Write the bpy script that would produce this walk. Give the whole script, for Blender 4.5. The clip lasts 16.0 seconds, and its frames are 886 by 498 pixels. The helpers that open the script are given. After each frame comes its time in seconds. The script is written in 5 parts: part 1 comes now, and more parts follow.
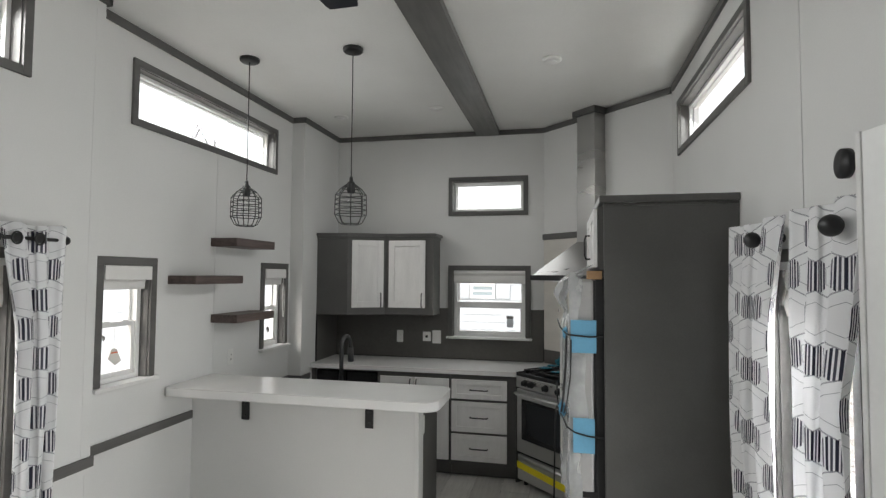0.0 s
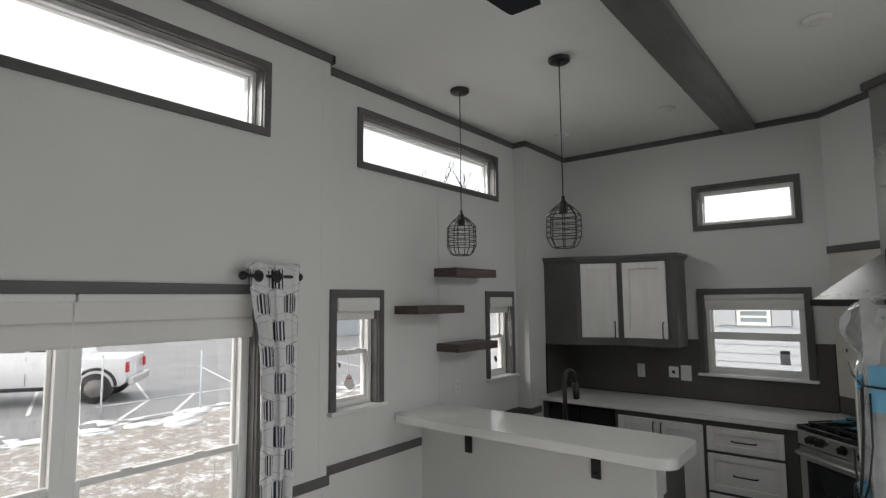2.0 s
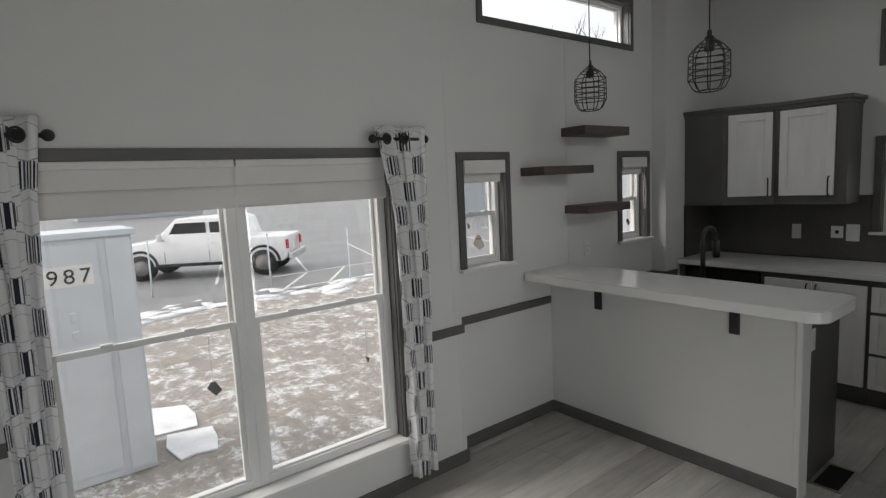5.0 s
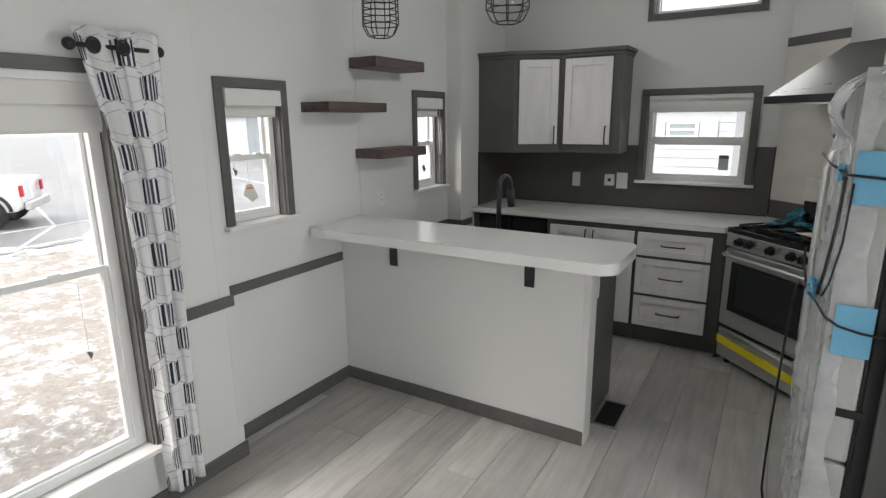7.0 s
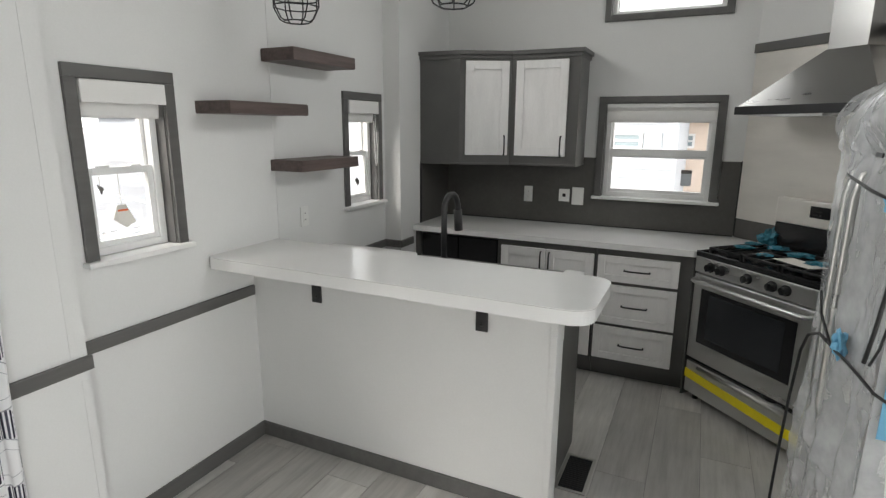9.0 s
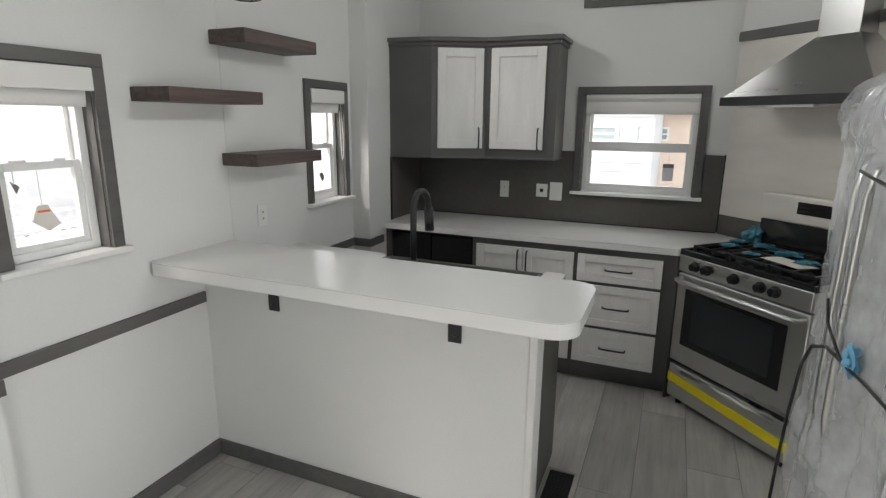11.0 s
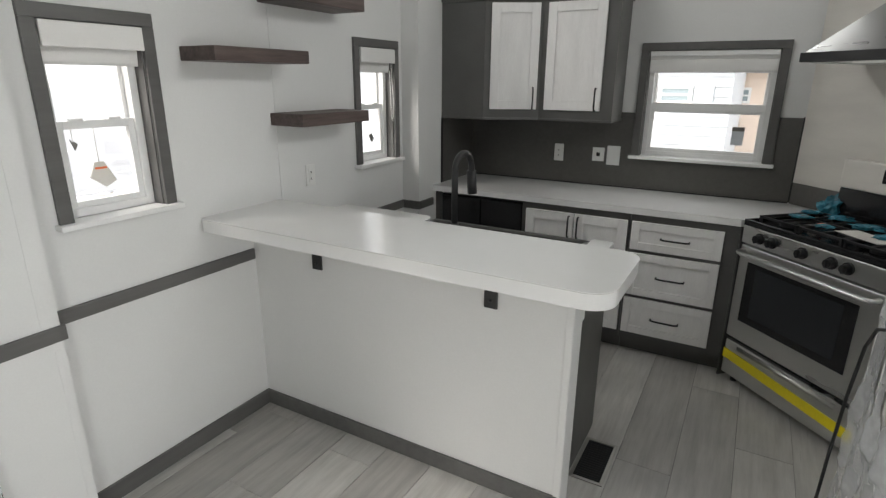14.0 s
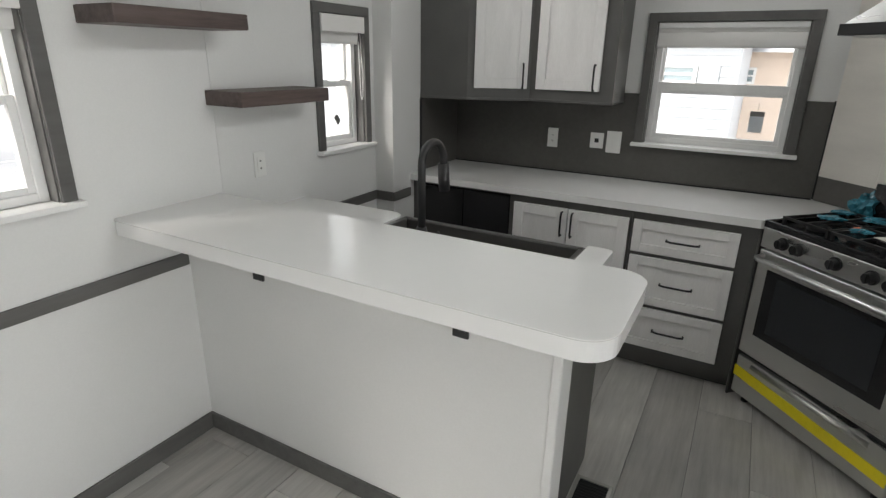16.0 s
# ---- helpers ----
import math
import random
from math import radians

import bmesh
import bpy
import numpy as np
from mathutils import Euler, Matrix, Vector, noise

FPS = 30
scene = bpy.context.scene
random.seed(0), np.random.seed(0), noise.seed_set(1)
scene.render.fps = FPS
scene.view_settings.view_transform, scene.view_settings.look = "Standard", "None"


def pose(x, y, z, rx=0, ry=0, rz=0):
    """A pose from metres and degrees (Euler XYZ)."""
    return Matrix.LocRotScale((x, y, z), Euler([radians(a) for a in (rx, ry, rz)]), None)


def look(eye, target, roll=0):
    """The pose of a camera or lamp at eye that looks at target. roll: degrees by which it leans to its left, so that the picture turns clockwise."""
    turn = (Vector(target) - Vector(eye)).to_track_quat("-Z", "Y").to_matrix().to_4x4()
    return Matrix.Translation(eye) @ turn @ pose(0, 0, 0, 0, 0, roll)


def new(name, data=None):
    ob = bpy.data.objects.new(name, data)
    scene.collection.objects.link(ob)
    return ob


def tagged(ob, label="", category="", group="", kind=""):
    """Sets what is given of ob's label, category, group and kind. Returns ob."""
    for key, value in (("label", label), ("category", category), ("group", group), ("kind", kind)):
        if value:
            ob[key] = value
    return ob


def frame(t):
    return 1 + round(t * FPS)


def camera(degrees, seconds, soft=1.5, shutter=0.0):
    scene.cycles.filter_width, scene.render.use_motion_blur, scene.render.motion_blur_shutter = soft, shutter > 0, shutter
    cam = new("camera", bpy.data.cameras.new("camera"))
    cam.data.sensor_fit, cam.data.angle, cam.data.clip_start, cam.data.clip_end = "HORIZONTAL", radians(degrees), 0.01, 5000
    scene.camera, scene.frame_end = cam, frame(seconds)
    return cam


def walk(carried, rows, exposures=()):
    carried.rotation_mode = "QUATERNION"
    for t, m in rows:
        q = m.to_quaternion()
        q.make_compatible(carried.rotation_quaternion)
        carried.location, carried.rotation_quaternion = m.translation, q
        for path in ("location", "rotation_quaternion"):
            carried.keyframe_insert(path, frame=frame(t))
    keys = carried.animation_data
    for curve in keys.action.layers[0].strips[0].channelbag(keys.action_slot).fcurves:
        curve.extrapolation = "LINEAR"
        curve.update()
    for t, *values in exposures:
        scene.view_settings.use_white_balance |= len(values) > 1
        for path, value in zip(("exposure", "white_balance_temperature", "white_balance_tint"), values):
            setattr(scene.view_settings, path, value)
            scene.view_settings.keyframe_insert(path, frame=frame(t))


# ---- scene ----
cam = camera(78.4, 16.0, 1.35)
PATH = [
    (0, (-0.007, 0.182, 1.743), (-0.437, 2.133, 1.838), 0.4),
    (0.5, (-0.005, 0.25, 1.735), (-0.705, 2.12, 1.834), 0.3),
    (1, (-0.077, 0.343, 1.754), (-0.872, 2.172, 1.906), -0.3),
    (1.5, (-0.03, 0.426, 1.757), (-0.885, 2.229, 1.901), -0.5),
    (2, (0.067, 0.514, 1.767), (-1.169, 2.076, 1.952), -0.5),
    (2.5, (0.103, 0.514, 1.793), (-1.341, 1.872, 2.055), -1.4),
    (3, (0.11, 0.463, 1.791), (-1.493, 1.597, 2.169), -3.1),
    (3.5, (0.099, 0.462, 1.79), (-1.555, 1.53, 2.141), -3.4),
    (4, (0.087, 0.496, 1.744), (-1.542, 1.638, 1.946), -3.8),
    (4.5, (0.09, 0.515, 1.693), (-1.541, 1.667, 1.582), -3.8),
    (4.7, (0.089, 0.513, 1.68), (-1.528, 1.675, 1.495), -3.5),
    (6.8, (-0.092, 0.854, 1.604), (-1.161, 2.477, 1.132), -0.7),
    (7, (-0.174, 0.92, 1.628), (-1.186, 2.581, 1.164), -0.6),
    (7.5, (-0.263, 1.029, 1.622), (-1.164, 2.754, 1.162), -0.2),
    (8, (-0.271, 1.166, 1.618), (-1.107, 2.924, 1.159), 0.1),
    (8.5, (-0.296, 1.289, 1.605), (-1.122, 3.054, 1.155), 0.3),
    (9, (-0.41, 1.401, 1.626), (-1.244, 3.164, 1.186), 0.4),
    (9.2, (-0.458, 1.449, 1.63), (-1.276, 3.232, 1.236), 0.2),
    (11.3, (-0.481, 1.607, 1.616), (-1.231, 3.396, 1.129), 0.5),
    (11.5, (-0.488, 1.6, 1.62), (-1.254, 3.378, 1.116), 0.7),
    (12, (-0.492, 1.601, 1.617), (-1.352, 3.327, 1.086), 0.5),
    (12.5, (-0.482, 1.616, 1.617), (-1.386, 3.31, 1.057), 0.4),
    (13, (-0.456, 1.625, 1.618), (-1.38, 3.301, 1.036), 0.3),
    (13.5, (-0.452, 1.64, 1.612), (-1.385, 3.307, 1.021), 0.5),
    (14, (-0.409, 1.676, 1.608), (-1.348, 3.339, 1.014), 0.4),
    (14.5, (-0.389, 1.724, 1.607), (-1.312, 3.397, 1.014), 0.6),
    (15, (-0.434, 1.788, 1.579), (-1.336, 3.467, 0.972), 0.5),
    (15.5, (-0.534, 1.936, 1.591), (-1.42, 3.616, 0.965), 0.6),
    (16, (-0.516, 2.09, 1.592), (-1.431, 3.739, 0.926), 1.0),
]
EXPOSURES = [(0, 0.90), (0.5, 0.80), (1.5, 0.38), (2.5, 0.10), (3.5, 0.08), (4.5, -0.20), (7, 0.86), (8, 1.24), (9, 1.20), (12.5, 1.12), (16, 1.24)]
walk(cam, [(t, look(eye, target, roll)) for t, eye, target, roll in PATH], EXPOSURES)

# ---- daylight: bright overcast sky ----
world = bpy.data.worlds.new("overcast")
scene.world = world
world.use_nodes = True
wn = world.node_tree.nodes
sky = wn.new("ShaderNodeTexSky")
sky.sky_type, sky.sun_disc = "NISHITA", False
sky.sun_elevation, sky.sun_rotation = radians(42), radians(-150)
sky.dust_density, sky.air_density = 6.0, 1.0
grey = wn.new("ShaderNodeMix")
grey.data_type = "RGBA"
grey.inputs[0].default_value = 0.75
grey.inputs[7].default_value = (6.10, 6.12, 6.02, 1)
world.node_tree.links.new(sky.outputs[0], grey.inputs[6])
world.node_tree.links.new(grey.outputs[2], wn["Background"].inputs[0])
wn["Background"].inputs[1].default_value = 0.245

sun_data = bpy.data.lights.new("sun", "SUN")
sun_data.energy, sun_data.angle, sun_data.color = 1.5, radians(25), (1, 0.98, 0.95)
sun = new("sun", sun_data)
sun.matrix_world = look((-5, -6, 8), (0, 2.5, 0))


# Area lamps added in the openings, stronger than the sky, to lift the room.
def opening_light(centre, target, width, height, watts):
    data = bpy.data.lights.new("opening_fill", "AREA")
    data.shape, data.size, data.size_y, data.energy = "RECTANGLE", width, height, watts
    data.color = (0.990, 1.0, 0.980)
    data.spread = radians(140)
    new("opening_fill", data).matrix_world = look(centre, target)


opening_light((-2.405, 1.29, 2.785), (-1.0, 1.29, 1.6), 1.42, 0.27, 9)
opening_light((0.90, 3.49, 2.785), (-0.5, 3.49, 1.6), 1.36, 0.27, 6.5)
opening_light((-2.53, 3.593, 2.785), (-1.1, 3.593, 1.7), 1.42, 0.27, 5.6)
opening_light((-0.72, 5.55, 2.515), (-0.72, 4.2, 1.3), 0.66, 0.27, 0.9)
opening_light((0.93, 2.215, 1.06), (-1.0, 2.2, 0.9), 0.54, 1.40, 11)
# fill lamp in an unseen doorway, added to brighten the near end
opening_light((0.93, 0.21, 1.05), (-1.2, 0.9, 1.1), 0.86, 1.98, 6.5)


# ---- materials ----


class Num:
    """A number in a node tree, with arithmetic."""

    def __init__(self, tree, socket):
        self.tree, self.socket = tree, socket

    def op(self, kind, *others):
        node = self.tree.nodes.new("ShaderNodeMath")
        node.operation = kind
        for slot, value in zip(node.inputs, (self, *others)):
            if isinstance(value, Num):
                self.tree.links.new(value.socket, slot)
            else:
                slot.default_value = value
        return Num(self.tree, node.outputs[0])

    def __add__(self, o): return self.op("ADD", o)
    def __sub__(self, o): return self.op("SUBTRACT", o)
    def __mul__(self, o): return self.op("MULTIPLY", o)
    def __lt__(self, o): return self.op("LESS_THAN", o)
    def __gt__(self, o): return self.op("GREATER_THAN", o)
    def mod(self, o): return self.op("FLOORED_MODULO", o)
    def abs(self): return self.op("ABSOLUTE")
    def max(self, o): return self.op("MAXIMUM", o)
    def min(self, o): return self.op("MINIMUM", o)


def shader(name):
    m = bpy.data.materials.new(name)
    m.use_nodes = True
    return m, m.node_tree, m.node_tree.nodes["Principled BSDF"]


def coords(tree, stretch=(1, 1, 1), source="Object", by_piece=False):
    node = tree.nodes.new("ShaderNodeTexCoord")
    mapping = tree.nodes.new("ShaderNodeMapping")
    mapping.inputs["Scale"].default_value = stretch
    tree.links.new(node.outputs[source], mapping.inputs["Vector"])
    if by_piece:
        info = tree.nodes.new("ShaderNodeObjectInfo")
        far = tree.nodes.new("ShaderNodeMath")
        far.operation, far.inputs[1].default_value = "MULTIPLY", 37.0
        tree.links.new(info.outputs["Random"], far.inputs[0])
        tree.links.new(far.outputs[0], mapping.inputs["Location"])
    return mapping.outputs[0]


def noise_tex(tree, vector, scale, detail=4.0, rough=0.55):
    node = tree.nodes.new("ShaderNodeTexNoise")
    node.inputs["Scale"].default_value, node.inputs["Detail"].default_value = scale, detail
    node.inputs["Roughness"].default_value = rough
    tree.links.new(vector, node.inputs["Vector"])
    return node.outputs["Fac"]


def ramp(tree, fac, stops):
    node = tree.nodes.new("ShaderNodeValToRGB")
    while len(node.color_ramp.elements) < len(stops):
        node.color_ramp.elements.new(0.5)
    for e, (at, colour) in zip(node.color_ramp.elements, stops):
        e.position, e.color = at, (*colour, 1)
    tree.links.new(fac, node.inputs[0])
    return node.outputs[0]


def mix(tree, fac, a, b, kind="MIX"):
    node = tree.nodes.new("ShaderNodeMix")
    node.data_type, node.blend_type = "RGBA", kind
    for slot, value in ((0, fac), (6, a), (7, b)):
        if isinstance(value, Num):
            value = value.socket
        if isinstance(value, bpy.types.NodeSocket):
            tree.links.new(value, node.inputs[slot])
        else:
            node.inputs[slot].default_value = value if slot == 0 else (*value, 1)
    return node.outputs[2]


def bump(tree, bsdf, height, strength, distance=0.002):
    node = tree.nodes.new("ShaderNodeBump")
    node.inputs["Strength"].default_value, node.inputs["Distance"].default_value = strength, distance
    tree.links.new(height, node.inputs["Height"])
    tree.links.new(node.outputs[0], bsdf.inputs["Normal"])


def shade(c, k):
    return tuple(min(1, v * k) for v in c)


def painted(name, colour, rough=0.5, metal=0.0, vary=0.08, scale=3.0, fine=60.0, relief=0.15, stretch=(1, 1, 1), coat=0.0):
    """A surface whose colour and gloss vary at a broad and a fine scale."""
    m, tree, bsdf = shader(name)
    where = coords(tree, stretch)
    broad, small = noise_tex(tree, where, scale), noise_tex(tree, where, fine, 3)
    base = ramp(tree, broad, [(0.3, shade(colour, 1 - vary)), (0.7, shade(colour, 1 + vary))])
    grain = ramp(tree, small, [(0.3, (1 - vary,) * 3), (0.7, (1, 1, 1))])
    tree.links.new(mix(tree, 1.0, base, grain, "MULTIPLY"), bsdf.inputs["Base Color"])
    gloss = ramp(tree, broad, [(0.2, (max(0.02, rough - 0.06),) * 3), (0.8, (min(1, rough + 0.06),) * 3)])
    tree.links.new(gloss, bsdf.inputs["Roughness"])
    bsdf.inputs["Metallic"].default_value = metal
    bsdf.inputs["Coat Weight"].default_value = coat
    if relief:
        bump(tree, bsdf, small, relief, 0.001)
    return m


def grained(name, light, dark, rough=0.45, along=1, scale=5.0, by_piece=False, relief=0.25):
    """Wood: streaks along one axis of the object, with knots and pores."""
    m, tree, bsdf = shader(name)
    stretch = [9.0, 9.0, 9.0]
    stretch[along] = 0.7
    where = coords(tree, stretch, by_piece=by_piece)
    streak = noise_tex(tree, where, scale, 6, 0.65)
    base = ramp(tree, streak, [(0.28, dark), (0.5, tuple((a + b) / 2 for a, b in zip(light, dark))), (0.75, light)])
    cloud = noise_tex(tree, coords(tree, (1, 1, 1), by_piece=by_piece), 3.0, 3)
    tone = ramp(tree, cloud, [(0.3, (0.86, 0.86, 0.86)), (0.7, (1.06, 1.05, 1.03))])
    colour = mix(tree, 1.0, base, tone, "MULTIPLY")
    if by_piece:
        info = tree.nodes.new("ShaderNodeObjectInfo")
        own = ramp(tree, info.outputs["Random"], [(0.0, (0.74, 0.73, 0.72)), (0.5, (0.92, 0.92, 0.92)), (1.0, (1.10, 1.10, 1.09))])
        colour = mix(tree, 1.0, colour, own, "MULTIPLY")
    tree.links.new(colour, bsdf.inputs["Base Color"])
    tree.links.new(ramp(tree, streak, [(0.2, (rough + 0.08,) * 3), (0.8, (rough - 0.06,) * 3)]), bsdf.inputs["Roughness"])
    bump(tree, bsdf, streak, relief, 0.0015)
    return m


WALL = painted("wall_panel_paint", (0.70, 0.70, 0.69), 0.55, vary=0.03, scale=1.2, fine=140, relief=0.12)
CEIL = painted("ceiling_paint", (0.80, 0.80, 0.78), 0.7, vary=0.03, scale=1.5, fine=90, relief=0.2)
TRIM = grained("grey_trim_wrap", (0.128, 0.126, 0.122), (0.098, 0.096, 0.093), 0.42, along=1, scale=3, relief=0.1)
CABGREY = painted("grey_cabinet_paint", (0.102, 0.100, 0.096), 0.42, vary=0.1, scale=4, fine=160, relief=0.1)
CABWHITE = painted("white_cabinet_paint", (0.81, 0.80, 0.79), 0.4, vary=0.05, scale=5, fine=70, relief=0.1, stretch=(3, 3, 0.6))
COUNTER = painted("white_laminate", (0.78, 0.78, 0.77), 0.22, vary=0.010, scale=2.5, fine=35, relief=0.02)
SPLASH = painted("grey_backsplash_panel", (0.094, 0.090, 0.083), 0.38, vary=0.14, scale=3, fine=45, relief=0.1)
SHELF = grained("stained_shelf_wood", (0.135, 0.098, 0.088), (0.045, 0.032, 0.030), 0.5, along=1, scale=4, relief=0.4)
PLANK = grained("vinyl_plank", (0.65, 0.64, 0.62), (0.44, 0.43, 0.415), 0.30, along=1, scale=3.2, by_piece=True, relief=0.15)
JOINT = painted("plank_joint", (0.20, 0.196, 0.19), 0.8)
BLACK = painted("matt_black_metal", (0.014, 0.014, 0.015), 0.42, vary=0.2, relief=0.05)
STEEL = painted("brushed_steel", (0.64, 0.64, 0.625), 0.30, metal=1.0, vary=0.03, scale=1.5, fine=220, relief=0.02, stretch=(1, 1, 5))
# the same steel, its colour darkened for the dimmer reflections on the hood
DIMSTEEL = painted("dimmed_hood_steel", (0.42, 0.415, 0.405), 0.30, metal=1.0, vary=0.03, scale=1.5, fine=220, relief=0.02, stretch=(1, 1, 5))
SHEET = painted("steel_wall_sheet", (0.72, 0.69, 0.64), 0.42, metal=0.4, vary=0.08, scale=2, fine=200, relief=0.02, stretch=(1, 1, 4))
NICKEL = painted("brushed_nickel", (0.45, 0.44, 0.41), 0.3, metal=1.0, vary=0.05)
BRONZE = painted("dark_bronze", (0.05, 0.048, 0.046), 0.4, metal=0.5, vary=0.1)
ENAMEL = painted("black_enamel", (0.012, 0.012, 0.013), 0.16, vary=0.2, relief=0.0)
SINK = painted("dark_composite_sink", (0.085, 0.082, 0.078), 0.30, vary=0.15, fine=200, relief=0.15)
VINYL = painted("white_vinyl", (0.78, 0.78, 0.77), 0.35, vary=0.03, relief=0.03)
SHADECLOTH = painted("white_shade_cloth", (0.76, 0.75, 0.73), 0.85, vary=0.03, fine=220, relief=0.2)
PLASTIC = painted("white_plastic", (0.75, 0.75, 0.73), 0.35, vary=0.02, relief=0.0)
DARKHOLE = painted("dark_slot", (0.01, 0.01, 0.01), 0.7)
BLUETAPE = painted("blue_tape", (0.16, 0.42, 0.62), 0.55, vary=0.08, fine=120, relief=0.3)
YELLOW = painted("yellow_tape", (0.90, 0.76, 0.02), 0.35, vary=0.06)
CARD = painted("cardboard", (0.40, 0.25, 0.13), 0.8, vary=0.12)
FRIDGEWHITE = painted("fridge_liner_white", (0.46, 0.46, 0.455), 0.35, vary=0.06)
BLADE = painted("navy_black_blade", (0.012, 0.014, 0.024), 0.45, vary=0.15)
BLUEPLASTIC = painted("blue_film", (0.04, 0.22, 0.30), 0.25, vary=0.4, scale=14, relief=0.2)
TAGGREY = painted("grey_tag_card", (0.20, 0.19, 0.18), 0.7, vary=0.1)
PAPER = painted("paper", (0.74, 0.71, 0.66), 0.8, vary=0.05)
ORANGE = painted("orange_print", (0.75, 0.18, 0.06), 0.7)
NAVYINK = painted("dark_ink", (0.03, 0.03, 0.04), 0.7)


def glass(name, rough=0.0, tint=(1, 1, 1)):
    """A thin pane: mostly clear, with a mirror's share at grazing angles."""
    m, tree, bsdf = shader(name)
    clear, gloss = tree.nodes.new("ShaderNodeBsdfTransparent"), tree.nodes.new("ShaderNodeBsdfGlossy")
    clear.inputs[0].default_value = (*tint, 1)
    gloss.inputs["Roughness"].default_value = rough
    edge, both = tree.nodes.new("ShaderNodeLayerWeight"), tree.nodes.new("ShaderNodeMixShader")
    share = Num(tree, edge.outputs["Facing"]).op("POWER", 5.0) * 0.85 + 0.05
    for a, b in ((share.socket, both.inputs[0]), (clear.outputs[0], both.inputs[1]), (gloss.outputs[0], both.inputs[2])):
        tree.links.new(a, b)
    tree.links.new(both.outputs[0], tree.nodes["Material Output"].inputs[0])
    return m


GLASS = glass("window_glass")
BULB = glass("bulb_glass", 0.2)


def wrap_film():
    """Crumpled clear packing film over pale doors."""
    m, tree, bsdf = shader("plastic_film")
    where = coords(tree)
    creases = noise_tex(tree, coords(tree, (1, 1, 0.35)), 6, 4, 0.55)
    bsdf.inputs["Base Color"].default_value = (0.70, 0.715, 0.73, 1)
    bsdf.inputs["Roughness"].default_value = 0.16
    bump(tree, bsdf, creases, 0.25, 0.008)
    veil = ramp(tree, noise_tex(tree, where, 5, 5, 0.6), [(0.3, (0.26,) * 3), (0.7, (0.62,) * 3)])
    tree.links.new(veil, bsdf.inputs["Alpha"])
    return m


FILM = wrap_film()


def curtain_cloth():
    """White cloth printed with nested hexagons whose upright sides are dark bars."""
    m, tree, bsdf = shader("printed_curtain_cloth")
    uv = tree.nodes.new("ShaderNodeTexCoord")
    parts = tree.nodes.new("ShaderNodeSeparateXYZ")
    tree.links.new(uv.outputs["UV"], parts.inputs[0])
    u, v = Num(tree, parts.outputs[0]), Num(tree, parts.outputs[1])
    w, h, tall = 0.212, 0.250, 1.47
    ax, ay = u.mod(w) - w / 2, (v.mod(h) - h / 2) * tall
    bx, by = (u + w / 2).mod(w) - w / 2, ((v + h / 2).mod(h) - h / 2) * tall
    near_a = (ax * ax + ay * ay) < (bx * bx + by * by)
    x = (ax * near_a + bx * (near_a * -1.0 + 1.0)).abs()
    y = (ay * near_a + by * (near_a * -1.0 + 1.0)).abs()
    slant = x * 0.5 + y * 0.866
    ring = x.max(slant)
    upright = (x * 0.85 - y) > 0.0
    line = ((ring - 0.1045).abs() < 0.0012).max((ring - 0.062).abs() < 0.0011)
    bars = upright * (((x - 0.1035).abs() < 0.0026).max((x - 0.0800).abs() < 0.0036))
    pale = upright * (((x - 0.0918).abs() < 0.0032).max((x - 0.0680).abs() < 0.0030))
    weave = noise_tex(tree, coords(tree, source="UV"), 400, 2)
    cloth = ramp(tree, weave, [(0.3, (0.86, 0.86, 0.87)), (0.7, (0.91, 0.91, 0.92))])
    colour = mix(tree, pale, cloth, (0.085, 0.086, 0.115))
    colour = mix(tree, line, colour, (0.36, 0.36, 0.39))
    colour = mix(tree, bars, colour, (0.030, 0.031, 0.052))
    tree.links.new(colour, bsdf.inputs["Base Color"])
    bsdf.inputs["Roughness"].default_value = 0.9
    thin = tree.nodes.new("ShaderNodeBsdfTranslucent")
    tree.links.new(colour, thin.inputs[0])
    both = tree.nodes.new("ShaderNodeMixShader")
    both.inputs[0].default_value = 0.22
    tree.links.new(bsdf.outputs[0], both.inputs[1])
    tree.links.new(thin.outputs[0], both.inputs[2])
    tree.links.new(both.outputs[0], tree.nodes["Material Output"].inputs[0])
    return m


CLOTH = curtain_cloth()


def snowy():
    m, tree, bsdf = shader("thawing_ground")
    where = coords(tree)
    patch, speck = noise_tex(tree, where, 3.6, 9, 0.78), noise_tex(tree, where, 13, 7, 0.75)
    dirt = ramp(tree, speck, [(0.3, (0.24, 0.215, 0.19)), (0.55, (0.36, 0.33, 0.30)), (0.75, (0.40, 0.31, 0.24))])
    snow = ramp(tree, patch, [(0.50, (0, 0, 0)), (0.60, (1, 1, 1))])
    rough_snow = mix(tree, 1.0, snow, ramp(tree, speck, [(0.35, (0.1,) * 3), (0.5, (1,) * 3)]), "MULTIPLY")
    tree.links.new(mix(tree, rough_snow, dirt, (0.78, 0.79, 0.80)), bsdf.inputs["Base Color"])
    bsdf.inputs["Roughness"].default_value = 0.9
    bump(tree, bsdf, speck, 0.8, 0.05)
    return m


SNOW = snowy()
ASPHALT = painted("wet_asphalt", (0.23, 0.23, 0.235), 0.5, vary=0.25, scale=0.6, fine=40, relief=0.4)
LINE = painted("road_paint", (0.7, 0.7, 0.68), 0.7, vary=0.15)
SIDING = painted("white_siding", (0.44, 0.47, 0.50), 0.6, vary=0.04)
TANWALL = painted("tan_siding", (0.72, 0.60, 0.50), 0.6, vary=0.05)
ROOF = painted("grey_shingle", (0.16, 0.15, 0.15), 0.85, vary=0.25, fine=20)
BOXGREY = painted("utility_grey", (0.60, 0.64, 0.68), 0.5, vary=0.06)
